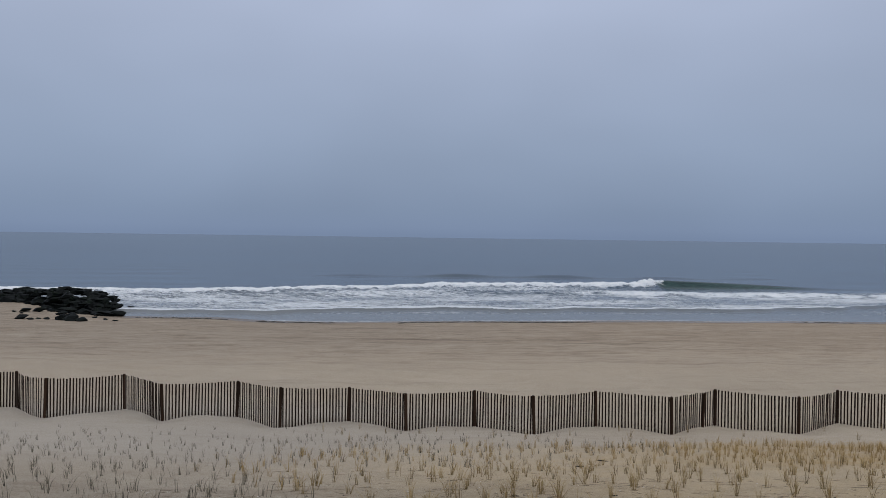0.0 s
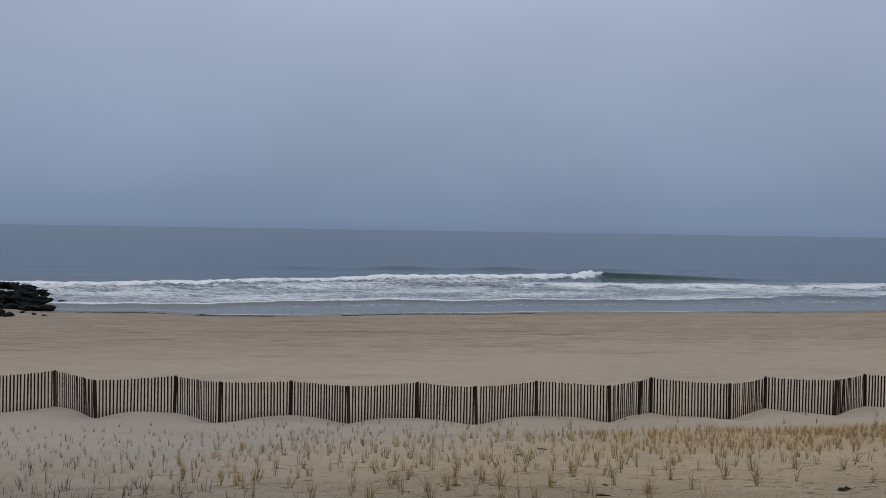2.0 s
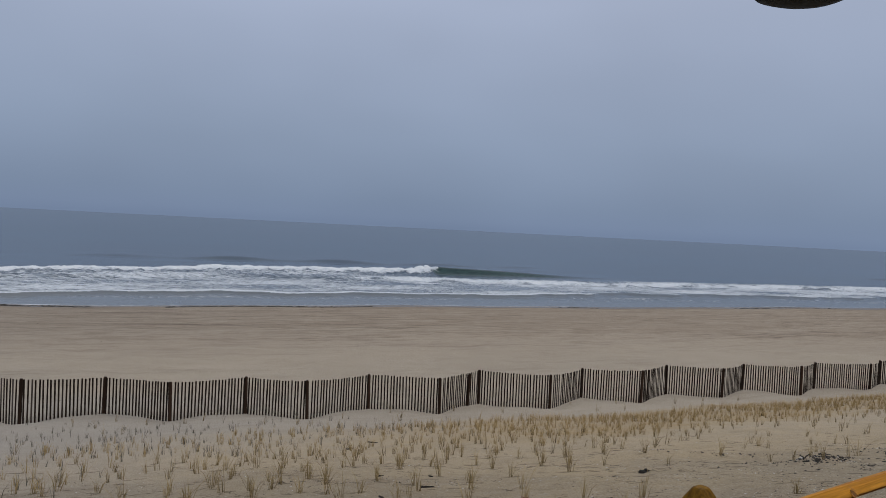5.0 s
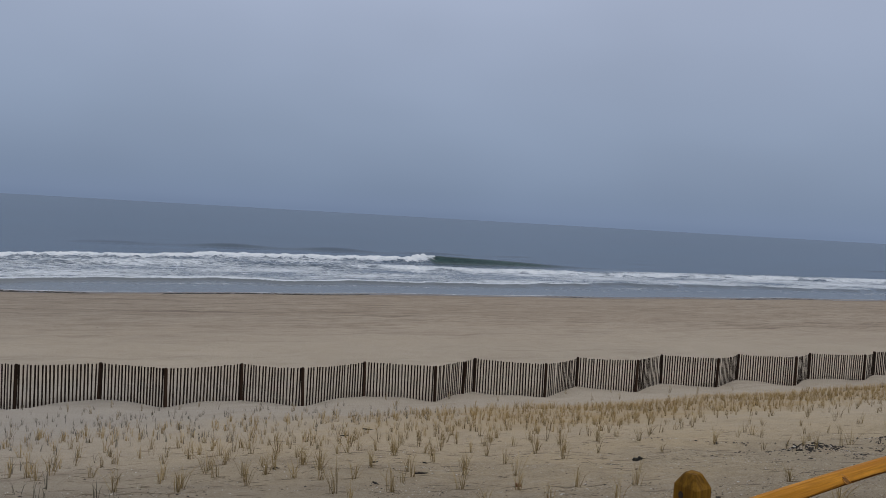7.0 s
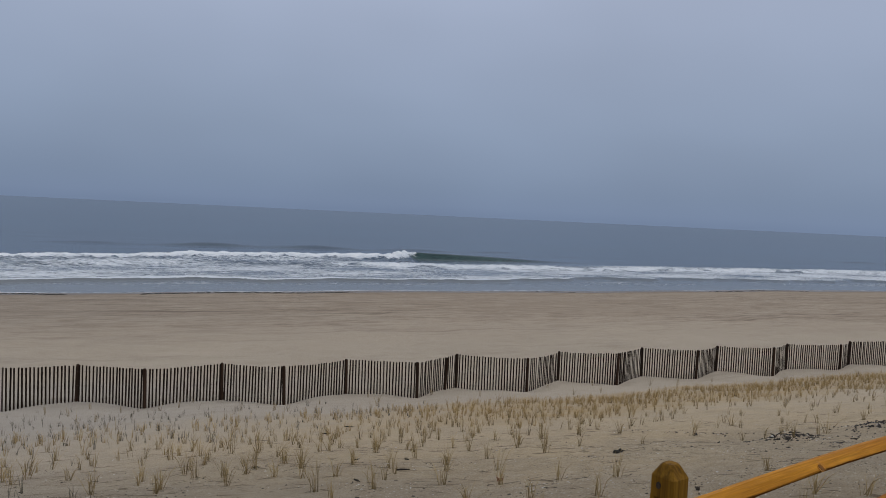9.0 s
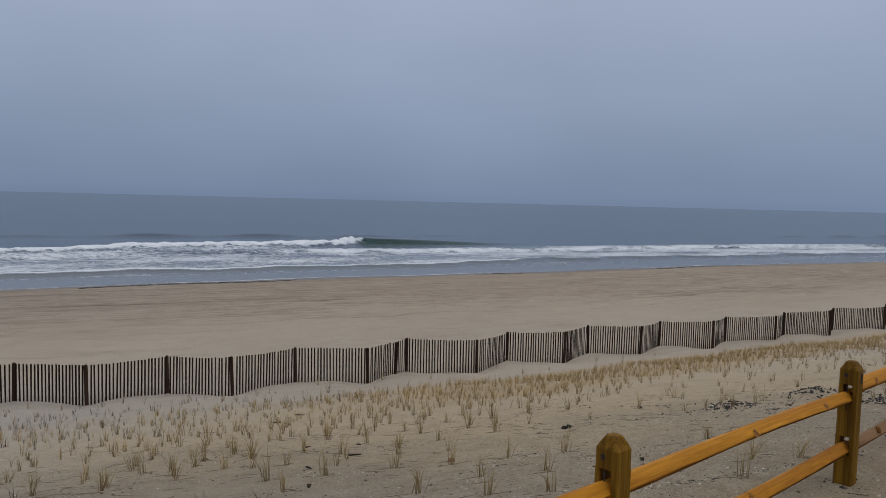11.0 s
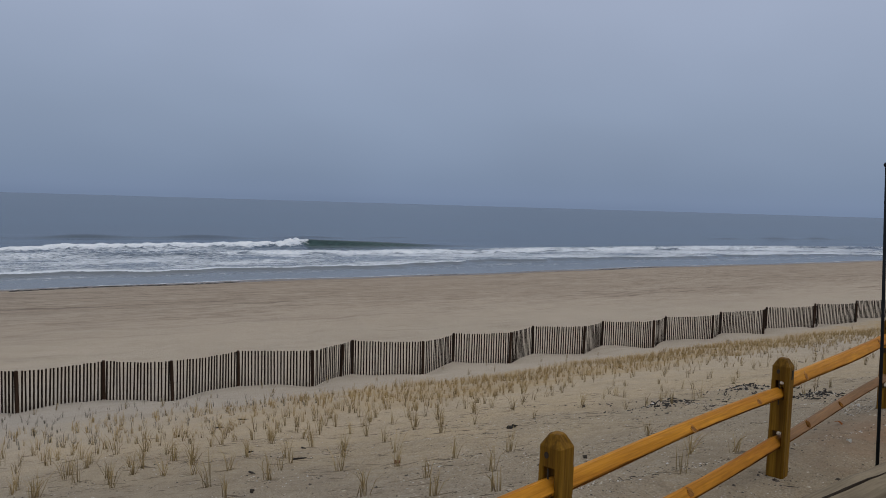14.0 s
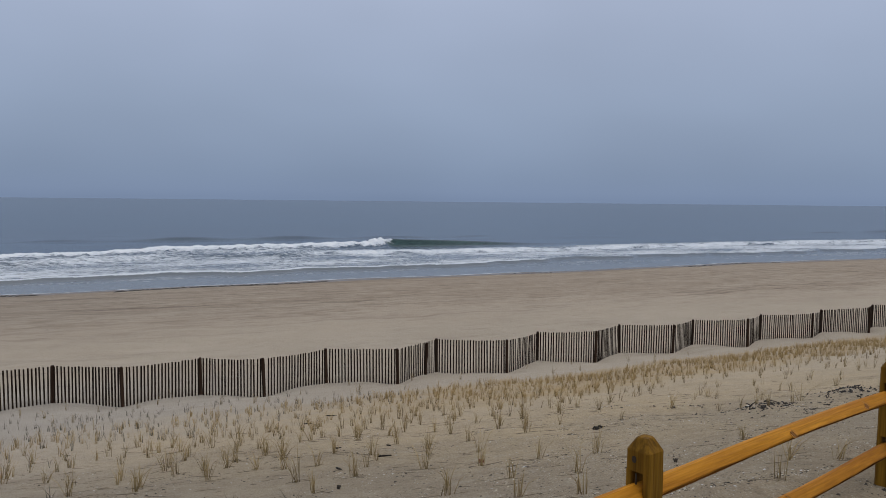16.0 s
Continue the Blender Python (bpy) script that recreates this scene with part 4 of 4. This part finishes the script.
def tuft(x, y, height, blades, spread, wide, g):
    """Blades rising in a V from one root: vertices, faces and each vertex's place along its blade."""
    vs, fs, al = [], [], []
    z = ground_at(x, y)
    wind = g.normal(0, 0.07)
    for _ in range(blades):
        az = g.uniform(0, 2 * math.pi)
        lean = min(0.8, abs(g.normal(0.4 * spread, 0.8 * spread)))
        h = height * g.uniform(0.5, 1.05)
        bend = g.uniform(0.0, 0.22)
        rx, ry = x + 0.016 * g.normal(), y + 0.016 * g.normal()
        dx, dy = math.cos(az), math.sin(az)
        turn = g.uniform(0, math.pi)
        sx, sy = math.cos(turn) * wide / 2, math.sin(turn) * wide / 2
        mid = (rx + (dx * lean * 0.5 + wind * 0.4) * h, ry + dy * lean * h * 0.5, z + h * 0.55)
        tip = (rx + (dx * (lean + bend) + wind) * h, ry + dy * (lean + bend) * h, z + h * (1 - 0.25 * bend))
        b = len(vs)
        vs += [(rx - sx, ry - sy, z - 0.03), (rx + sx, ry + sy, z - 0.03), (mid[0] + sx * 0.8, mid[1] + sy * 0.8, mid[2]), (mid[0] - sx * 0.8, mid[1] - sy * 0.8, mid[2]), tip]
        fs += [(b, b + 1, b + 2, b + 3), (b + 3, b + 2, b + 4)]
        al += [0.0, 0.0, 0.55, 0.55, 1.0]
    return vs, fs, al


def set_along(me, al):
    at = me.attributes.new("along", "FLOAT", "POINT")
    at.data.foreach_set("value", np.asarray(al, np.float32))


def meadow(name, places, material, label, height, blades, spread, wide, low=0.0):
    vs, fs, al = [], [], []
    for x, y in places:
        v, f, a = tuft(x, y, height * rng.uniform(0.6, 1.15) * (1 - low * float(smooth((y - 10) / 6))), int(rng.integers(*blades)), spread, wide, rng)
        b = len(vs)
        vs += v
        al += a
        fs += [tuple(q + b for q in face) for face in f]
    ob = joined(name, vs, fs, material, label, "beach grass")
    set_along(ob.data, al)
    return ob


def lower_edge(x):
    return np.interp(x, [-3, 0, 3.5, 6.5, 11, 16, 21, 31, 45], [11.0, 12.4, 13.3, 13.7, 15.8, 17.1, 17.4, 18.2, 19.2])


def upper_edge(x):
    return np.interp(x, [-3, 2, 9, 13, 19.5, 26, 45], [15.5, 17.4, 18.2, 19.0, 20.5, 21.1, 21.6])


# the larger tufts that stand out singly: by the path, on the open slope, and below the rails
NEAR_TUFTS = [(-0.12, 8.5), (0.07, 7.23), (0.36, 8.88), (0.7, 7.88), (0.96, 8.28), (1.24, 7.98), (1.55, 9.51), (1.58, 8.36), (1.4, 6.42), (1.81, 7.55), (2.15, 10.26), (1.9, 6.29),
              (2.22, 8.47), (2.4, 7.36), (2.59, 6.38), (2.99, 7.33), (2.31, 5.11), (3.01, 5.99), (2.81, 4.99), (3.51, 5.79), (6.09, 10.89), (4.71, 8.27), (3.98, 5.58), (3.23, 4.72),
              (2.7, 3.82), (6.52, 10.46), (7.13, 10.85), (6.84, 9.74), (7.69, 9.04), (8.58, 8.23), (9.31, 8.09), (9.38, 10.12), (12.52, 10.12), (15.34, 11.87), (9.46, 6.41), (4.47, 3.87),
              (4.63, 3.6), (5.18, 5.03), (3.83, 3.36), (-0.94, 9.11), (-0.52, 7.24), (-1.41, 9.47), (0.05, 6.91), (-0.15, 8.19), (-1.67, 9.47)]
SLOPE_TUFTS = [(-2.28, 12.15), (-2.07, 11.7), (-1.92, 9.74), (-1.75, 13.19), (-1.53, 10.31), (-1.49, 9.06), (-1.48, 12.03), (-1.18, 12.67), (-0.64, 8.76),
               (-0.46, 12.52), (-0.05, 12.49), (0.26, 11.06), (0.32, 8.61), (0.42, 8.3), (0.45, 12.09), (0.54, 10.58), (0.55, 9.3), (0.63, 9.85), (0.71, 7.61),
               (0.71, 8.26), (0.96, 10.4), (0.98, 8.84), (1.08, 8.58), (1.21, 9.71), (1.3, 10.33), (1.38, 5.67), (1.5, 9.14), (1.52, 9.88), (1.59, 13.19),
               (1.66, 8.79), (2.11, 4.62), (2.16, 8.18)]
DUNE_TUFTS = [(2.35, 10.52), (2.39, 4.1), (2.46, 7.7), (2.6, 10.92), (2.83, 9.65), (2.84, 10.75), (2.96, 10.18), (3.04, 10.42), (3.15, 7.77), (3.17, 8.95),
              (3.38, 11.23), (3.46, 6.99), (3.51, 10.38), (3.63, 11.09), (3.88, 10.72), (3.91, 8.29), (4.26, 9.76), (4.27, 10.42), (4.4, 11.44), (4.71, 10.95),
              (4.78, 12.7), (4.9, 9.46), (5.07, 10.59), (5.07, 11.55), (5.17, 9.93), (5.18, 11.81), (5.2, 12.31), (5.36, 9.47), (5.38, 12.0), (5.8, 10.38),
              (5.88, 11.67), (6.38, 10.14), (6.72, 10.76)]
SINGLE_TUFTS = np.array(NEAR_TUFTS + SLOPE_TUFTS + DUNE_TUFTS)


def clear_of_singles(x, y):
    return float(np.min(np.hypot(SINGLE_TUFTS[:, 0] - x, SINGLE_TUFTS[:, 1] - y))) > 0.33


def planted(x0, x1, y0, y1, gap, keep, loose=0.22):
    """Rows of plants, each a little off its place; keep gives the chance that one has lived."""
    out = []
    for j, yy in enumerate(np.arange(y0, y1, gap)):
        for xx in np.arange(x0, x1, gap * 1.05):
            x, y = xx + gap * (0.5 * (j % 2) + loose * rng.normal()), yy + gap * loose * rng.normal()
            if rng.random() < keep(x, y) and clear_of_singles(x, y):
                out.append((x, y))
    return out


def grey_zone(x, y):
    return float(smooth((-0.45 * y + 2.6 + 12 * float(smooth((y - 10) / 8)) - x) / 2.0 + 0.5))


# rows of planted grey tufts on the open slope
meadow("grey_beach_grass", planted(-18, 9, 4.6, 21.0, 0.41, lambda x, y: 0.85 * grey_zone(x, y) * (1 - 0.75 * float(smooth((y - 17.3) / 2.2)))), GREY, "sparse grey-brown planted beach grass tufts on sand", 0.27, (3, 8), 0.33, 0.0066, 0.25)


def tan_keep(x, y):
    edge = float(lower_edge(x))
    if y > edge + 1.0:
        return 0.05 if y > upper_edge(x) else 0.10
    if x > 3 and y < 9.5 and x < 13:
        return 0.04
    ripe = 0.05 + 0.88 * float(smooth((y - 7.5) / (edge - 7.5)))
    return ripe * (1 - grey_zone(x, y)) * (0.75 if x < 8 else 0.5)


meadow("tan_beach_grass", planted(-5, 44, 6.6, 21.5, 0.40, tan_keep), TAN, "scattered tan beach grass tufts on the dune", 0.29, (6, 12), 0.36, 0.0068)


def gold_keep(x, y):
    lo, hi = float(lower_edge(x)) - 2.2, float(upper_edge(x)) - 0.9 * float(smooth((x - 6) / 8))
    if not lo < y < hi:
        return 0.0
    return (0.06 + 0.94 * ((y - lo) / (hi - lo)) ** 1.15) * (0.20 + 0.80 * float(smooth((x - 1.5) / 12)))


meadow("golden_beach_grass", planted(-3, 44, 9.5, 21.5, 0.170, gold_keep, 0.3), GOLD, "dense band of dry golden beach grass along the dune", 0.25, (6, 12), 0.27, 0.0064)

# the larger tufts near the path and across the slope, one by one
for x, y in SINGLE_TUFTS.tolist():
    v, f, al = tuft(0, 0, (0.24 if y < 5.2 else 0.33) * rng.uniform(0.72, 1.1), int(rng.integers(10, 18)), 0.42, 0.0062, rng)
    z0 = ground_at(0, 0)
    me = bpy.data.meshes.new("grass_tuft")
    me.from_pydata([(p[0], p[1], p[2] - z0) for p in v], [], f)
    me.materials.append(TAN)
    set_along(me, al)
    ob = new("grass_tuft", me)
    ob.matrix_world = pose(x, y, ground_at(x, y))
    tagged(ob, "small dry tan beach grass tuft growing in sand", "grass tuft", "grass tufts near the path")

# ---- bits on the sand ----
CHIP = plain("dark_wood_chip", (0.035, 0.028, 0.022), (0.13, 0.105, 0.080), 30, 0.9)
DARK_BARK = plain("dark_bark", (0.018, 0.016, 0.014), (0.060, 0.050, 0.042), 30, 0.9)
SHELL = plain("bleached_shell", (0.60, 0.57, 0.51), (0.82, 0.80, 0.76), 30, 0.6)
WEED = plain("dried_seaweed", (0.02, 0.018, 0.014), (0.055, 0.045, 0.032), 12, 0.9)
STRAW = plain("grey_straw", (0.13, 0.10, 0.065), (0.30, 0.24, 0.16), 6, 0.85)
STICK = wood("dark_driftwood", (0.030, 0.024, 0.019), (0.085, 0.070, 0.056), 0.9, 30, 0.3)


def bits(name, places, size, material, label, category, flat=0.3):
    vs, fs = [], []
    heights = ground(*np.array(places).T)
    for (x, y), z in zip(places, heights.tolist()):
        s = size * math.exp(rng.normal(0, 0.38))
        a = rng.uniform(0, math.pi)
        ca, sa, k = math.cos(a), math.sin(a), rng.uniform(0.35, 0.9)
        b = len(vs)
        for px, py, pz in ((-1, -0.6, 0), (0.7, -1, 0), (1, 0.7, 0), (-0.6, 1, 0), (0.1 + rng.normal(0, 0.2), rng.normal(0, 0.2), 1)):
            px, py = px * s, py * s * k
            vs.append((x + px * ca - py * sa, y + px * sa + py * ca, z - 0.003 + pz * s * flat * 2))
        fs += [(b, b + 1, b + 4), (b + 1, b + 2, b + 4), (b + 2, b + 3, b + 4), (b + 3, b, b + 4)]
    return joined(name, vs, fs, material, label, category)


def strewn(n, keep):
    out = []
    while len(out) < n:
        x, y = rng.uniform(-4, 14), rng.uniform(2.6, 13)
        clump = math.sin(x * 2.3 + 1.3 * math.sin(y * 1.7)) * math.sin(y * 2.6 + math.sin(x * 1.1)) + 0.6 * math.sin(x * 5.1 + y * 3.3) * math.sin(y * 6.2 - x * 2.0)
        if rng.random() < keep(x, y) * min(1.0, max(0.12, 0.45 + 0.75 * clump)):
            out.append((x, y))
    return out


def piled(n, wide):
    out = []
    for x, y, r0 in PILES:
        for _ in range(int(n * r0)):
            u, v = rng.normal(0, r0 * wide * 0.95), rng.normal(0, r0 * wide * 0.75)
            out.append((x + 0.73 * u + 0.68 * v, y + 0.68 * u - 0.73 * v))
    return out


bits("wood_chips", strewn(24000, lambda x, y: 0.9 if 1 < x < 11 and y < 5.5 else 0.65 * max(0.0, 1 - (y - 5) / 7)) + piled(260, 0.9) + [(4.385 + rng.normal(0, 0.12), 3.065 + rng.normal(0, 0.10)) for _ in range(40)], 0.0062, CHIP, "dark wood chips and twigs strewn on sand", "wood chips")
ledge = [(6.9 + 0.692 * q + rng.normal(0, 0.06), 9.9 - 0.721 * q + rng.normal(0, 0.06)) for q in np.concatenate([rng.uniform(0, 3.4, 30), rng.normal(1.3, 0.25, 22), rng.normal(2.6, 0.4, 30)])]
foot = [(4.385 + 0.11 * math.cos(q) + rng.normal(0, 0.02), 3.065 + 0.09 * math.sin(q) + rng.normal(0, 0.02)) for q in range(12)]
bits("bark_chips", piled(300, 0.75) + piled(130, 0.38), 0.0165, DARK_BARK, "loose dark bark chips heaped on sand", "wood chips", 0.34)
bits("bark_crumbs", foot + ledge + strewn(330, lambda x, y: 0.7 * max(0.0, 1 - abs(y - 6.5) / 4)), 0.0125, CHIP, "small dark bark crumbs scattered on sand", "wood chips", 0.35)
bits("shell_fragments", strewn(18000, lambda x, y: 0.8 if 1 < x < 11 and y < 6 else 0.60 * max(0.0, 1 - (y - 5) / 7)) + piled(420, 0.9), 0.0058, SHELL, "bleached shell fragments strewn on sand", "shells")


def straws(name, places, lo, hi, wide, material, label, category):
    """Thin three-sided bits lying flat on the sand."""
    vs, fs = [], []
    for x, y in places:
        half, a = rng.uniform(lo, hi) / 2, rng.uniform(0, math.pi)
        dx, dy = math.cos(a) * half, math.sin(a) * half
        b = len(vs)
        for t in (-1, 0, 1):
            px, py = x + dx * t - dy * 0.12 * (1 - t * t), y + dy * t + dx * 0.12 * (1 - t * t)
            z = ground_at(px, py)
            w = wide * (1 - 0.5 * abs(t))
            nx, ny = -math.sin(a) * w, math.cos(a) * w
            vs += [(px - nx, py - ny, z + 0.001), (px + nx, py + ny, z + 0.001), (px, py, z + 0.001 + w * 1.6)]
        for q in (b, b + 3):
            fs += [(q, q + 3, q + 5, q + 2), (q + 1, q + 2, q + 5, q + 4)]
    return joined(name, vs, fs, material, label, category)


# coarse grit on the trodden ground by the rails
PALE_GRIT = plain("pale_grit", (0.48, 0.41, 0.30), (0.68, 0.60, 0.46), 40, 0.8)
BROWN_GRIT = plain("brown_grit", (0.10, 0.078, 0.052), (0.22, 0.175, 0.12), 40, 0.9)


def gritty(n):
    out = []
    while len(out) < n:
        x, y = rng.uniform(1.6, 10.5), rng.uniform(2.3, 7.4)
        patch = 0.5 + 0.5 * math.sin(x * 3.1 + 1.2 * math.sin(y * 2.9)) * math.sin(y * 3.7 + math.sin(x * 2.3))
        if rng.random() < (0.25 + 0.75 * patch) * (1.0 if y < 5.2 else 0.45):
            out.append((x, y))
    return out


bits("pale_grit", gritty(15000), 0.0055, PALE_GRIT, "pale shell grit scattered over trodden sand", "grit", 0.35)
bits("brown_grit", gritty(13000), 0.0055, BROWN_GRIT, "brown wood grit scattered over trodden sand", "grit", 0.35)
litter = [(x + rng.normal(0, 0.12), y + rng.normal(0, 0.05)) for x, y in SINGLE_TUFTS.tolist() for _ in range(4)]
straws("fallen_straw", litter + strewn(900, lambda x, y: 0.6 * max(0.0, 1 - abs(y - 8) / 5)), 0.06, 0.24, 0.0026, STRAW, "loose dry grass straws lying on sand", "straw")
straws("fallen_twigs", strewn(150, lambda x, y: 0.6 * max(0.0, 1 - (y - 3) / 8)), 0.03, 0.11, 0.0028, CHIP, "thin dark twigs lying on sand", "twigs")
wrack = []
for _ in range(1500):
    x = rng.uniform(-26, 120) if rng.random() < 0.6 else rng.uniform(-24, 22)
    if math.sin(x * 0.21) + math.sin(x * 0.53 + 1) + math.sin(x * 0.087 + 2) > 0.1 + 0.02 * max(0, x - 25):
        wrack.append((x, float(shore(x)) - 2.1 + rng.normal(0, 0.22) + 0.4 * math.sin(x * 0.4)))
bits("seaweed_wrack", wrack, 0.17, WEED, "dark line of dried seaweed along the swash", "seaweed", 0.10)
specks = [(22.5, 57.7)] + [(rng.uniform(-20, 90), rng.uniform(27, 60)) for _ in range(12)]
bits("beach_litter", specks, 0.035, WEED, "small dark weed clumps scattered on the beach", "seaweed", 0.5)

for k, (x, y, r0) in enumerate(PILES[:3]):
    pile = empty("driftwood_pile", x, y, ground_at(x, y), "loose heap of dark driftwood sticks and bark on sand", "driftwood", "driftwood heaps")
    for i in range(16):
        bm = bmesh.new()
        L = rng.uniform(0.04, 0.12) if i else 0.27
        th = rng.uniform(0.005, 0.012)
        tube(bm, [(0, 0, -L / 2), (th * rng.normal(), th * rng.normal(), 0), (0, 0, L / 2)], [th, th * 0.9, th * 0.5], 6)
        px, py = rng.normal(0, r0 * 0.55), rng.normal(0, r0 * 0.5)
        pz = ground_at(x + px, y + py) - ground_at(x, y)
        part("stick", bm, STICK, pile, matrix=pose(px, py, pz + th + rng.uniform(0, 0.03), 90 + rng.uniform(-14, 14), 0, rng.uniform(0, 180)))


def scrap(name, x, y, sx, sy, material, label, category):
    """A small crumpled or curved piece lying on the sand."""
    bm = bmesh.new()
    n = 6
    grid = [[bm.verts.new((sx * (i / n - 0.5), sy * (j / n - 0.5) * (1 - 0.5 * abs(i / n - 0.5)), 0.010 + 0.008 * rng.random() + 0.02 * math.sin(math.pi * i / n))) for i in range(n + 1)] for j in range(n + 1)]
    for j in range(n):
        for i in range(n):
            bm.faces.new((grid[j][i], grid[j][i + 1], grid[j + 1][i + 1], grid[j + 1][i]))
    bmesh.ops.solidify(bm, geom=bm.faces[:], thickness=0.006)
    ob = part(name, bm, material)
    ob.matrix_world = pose(x, y, ground_at(x, y) - 0.004, 0, 0, rng.uniform(0, 90))
    return tagged(ob, label, category)


RUST_LEAF = plain("rusty_leaf", (0.16, 0.05, 0.03), (0.28, 0.10, 0.06), 20, 0.8)
ORANGE_BARK = plain("orange_bark", (0.40, 0.13, 0.03), (0.55, 0.22, 0.06), 20, 0.8)
scrap("dead_leaf", 3.16, 6.31, 0.09, 0.07, RUST_LEAF, "curled reddish-brown dead leaf at a grass tuft", "leaf")
scrap("weed_clump", 22.24, 14.95, 0.19, 0.13, WEED, "dark curled seaweed clump lying on sand", "seaweed")
scrap("clam_shell", 8.38, 8.16, 0.10, 0.06, SHELL, "bleached white clam shell half on sand", "shell")
scrap("bark_chip", 3.96, 4.48, 0.05, 0.035, CHIP, "dark bark chip lying on sand", "bark")
scrap("bark_chip", 1.60, 5.69, 0.05, 0.035, CHIP, "dark bark chip lying on sand", "bark")
scrap("bark_chip", 1.10, 8.62, 0.06, 0.04, CHIP, "dark bark chip lying on sand", "bark")
scrap("bark_chip", 6.12, 3.77, 0.075, 0.03, ORANGE_BARK, "curled orange cedar bark chip on sand", "bark")
scrap("clam_shell", 7.45, 4.42, 0.062, 0.034, SHELL, "bleached white clam shell half on sand", "shell")
scrap("clam_shell", 5.51, 3.29, 0.05, 0.03, SHELL, "bleached white clam shell half on sand", "shell")
scrap("weed_clump", 5.36, 7.60, 0.13, 0.10, WEED, "dark curled seaweed clump lying on sand", "seaweed")
scrap("weed_clump", 5.47, 7.68, 0.09, 0.08, WEED, "dark curled seaweed clump lying on sand", "seaweed")

for x, y, length, turn in ((2.56, 7.52, 0.22, 80), (1.94, 7.07, 0.17, 20), (2.37, 8.95, 0.16, 95), (3.01, 8.8, 0.10, 40), (2.96, 13.79, 0.24, 75), (3.64, 14.68, 0.35, 60), (17.71, 12.26, 0.2, 30)):
    bm = bmesh.new()
    length *= 0.7
    th = 0.009 + 0.02 * length
    tube(bm, [(0, 0, -length / 2), (th * 0.6, 0, -length * 0.1), (0, th * 0.4, length / 2)], [th * 0.7, th, th * 0.35], 7)
    stick = part("driftwood_stick", bm, STICK)
    stick.matrix_world = pose(x, y, ground_at(x, y) + th * 0.6, 90, 0, turn)
    tagged(stick, "short dark driftwood stick lying on sand", "driftwood", "loose driftwood sticks")
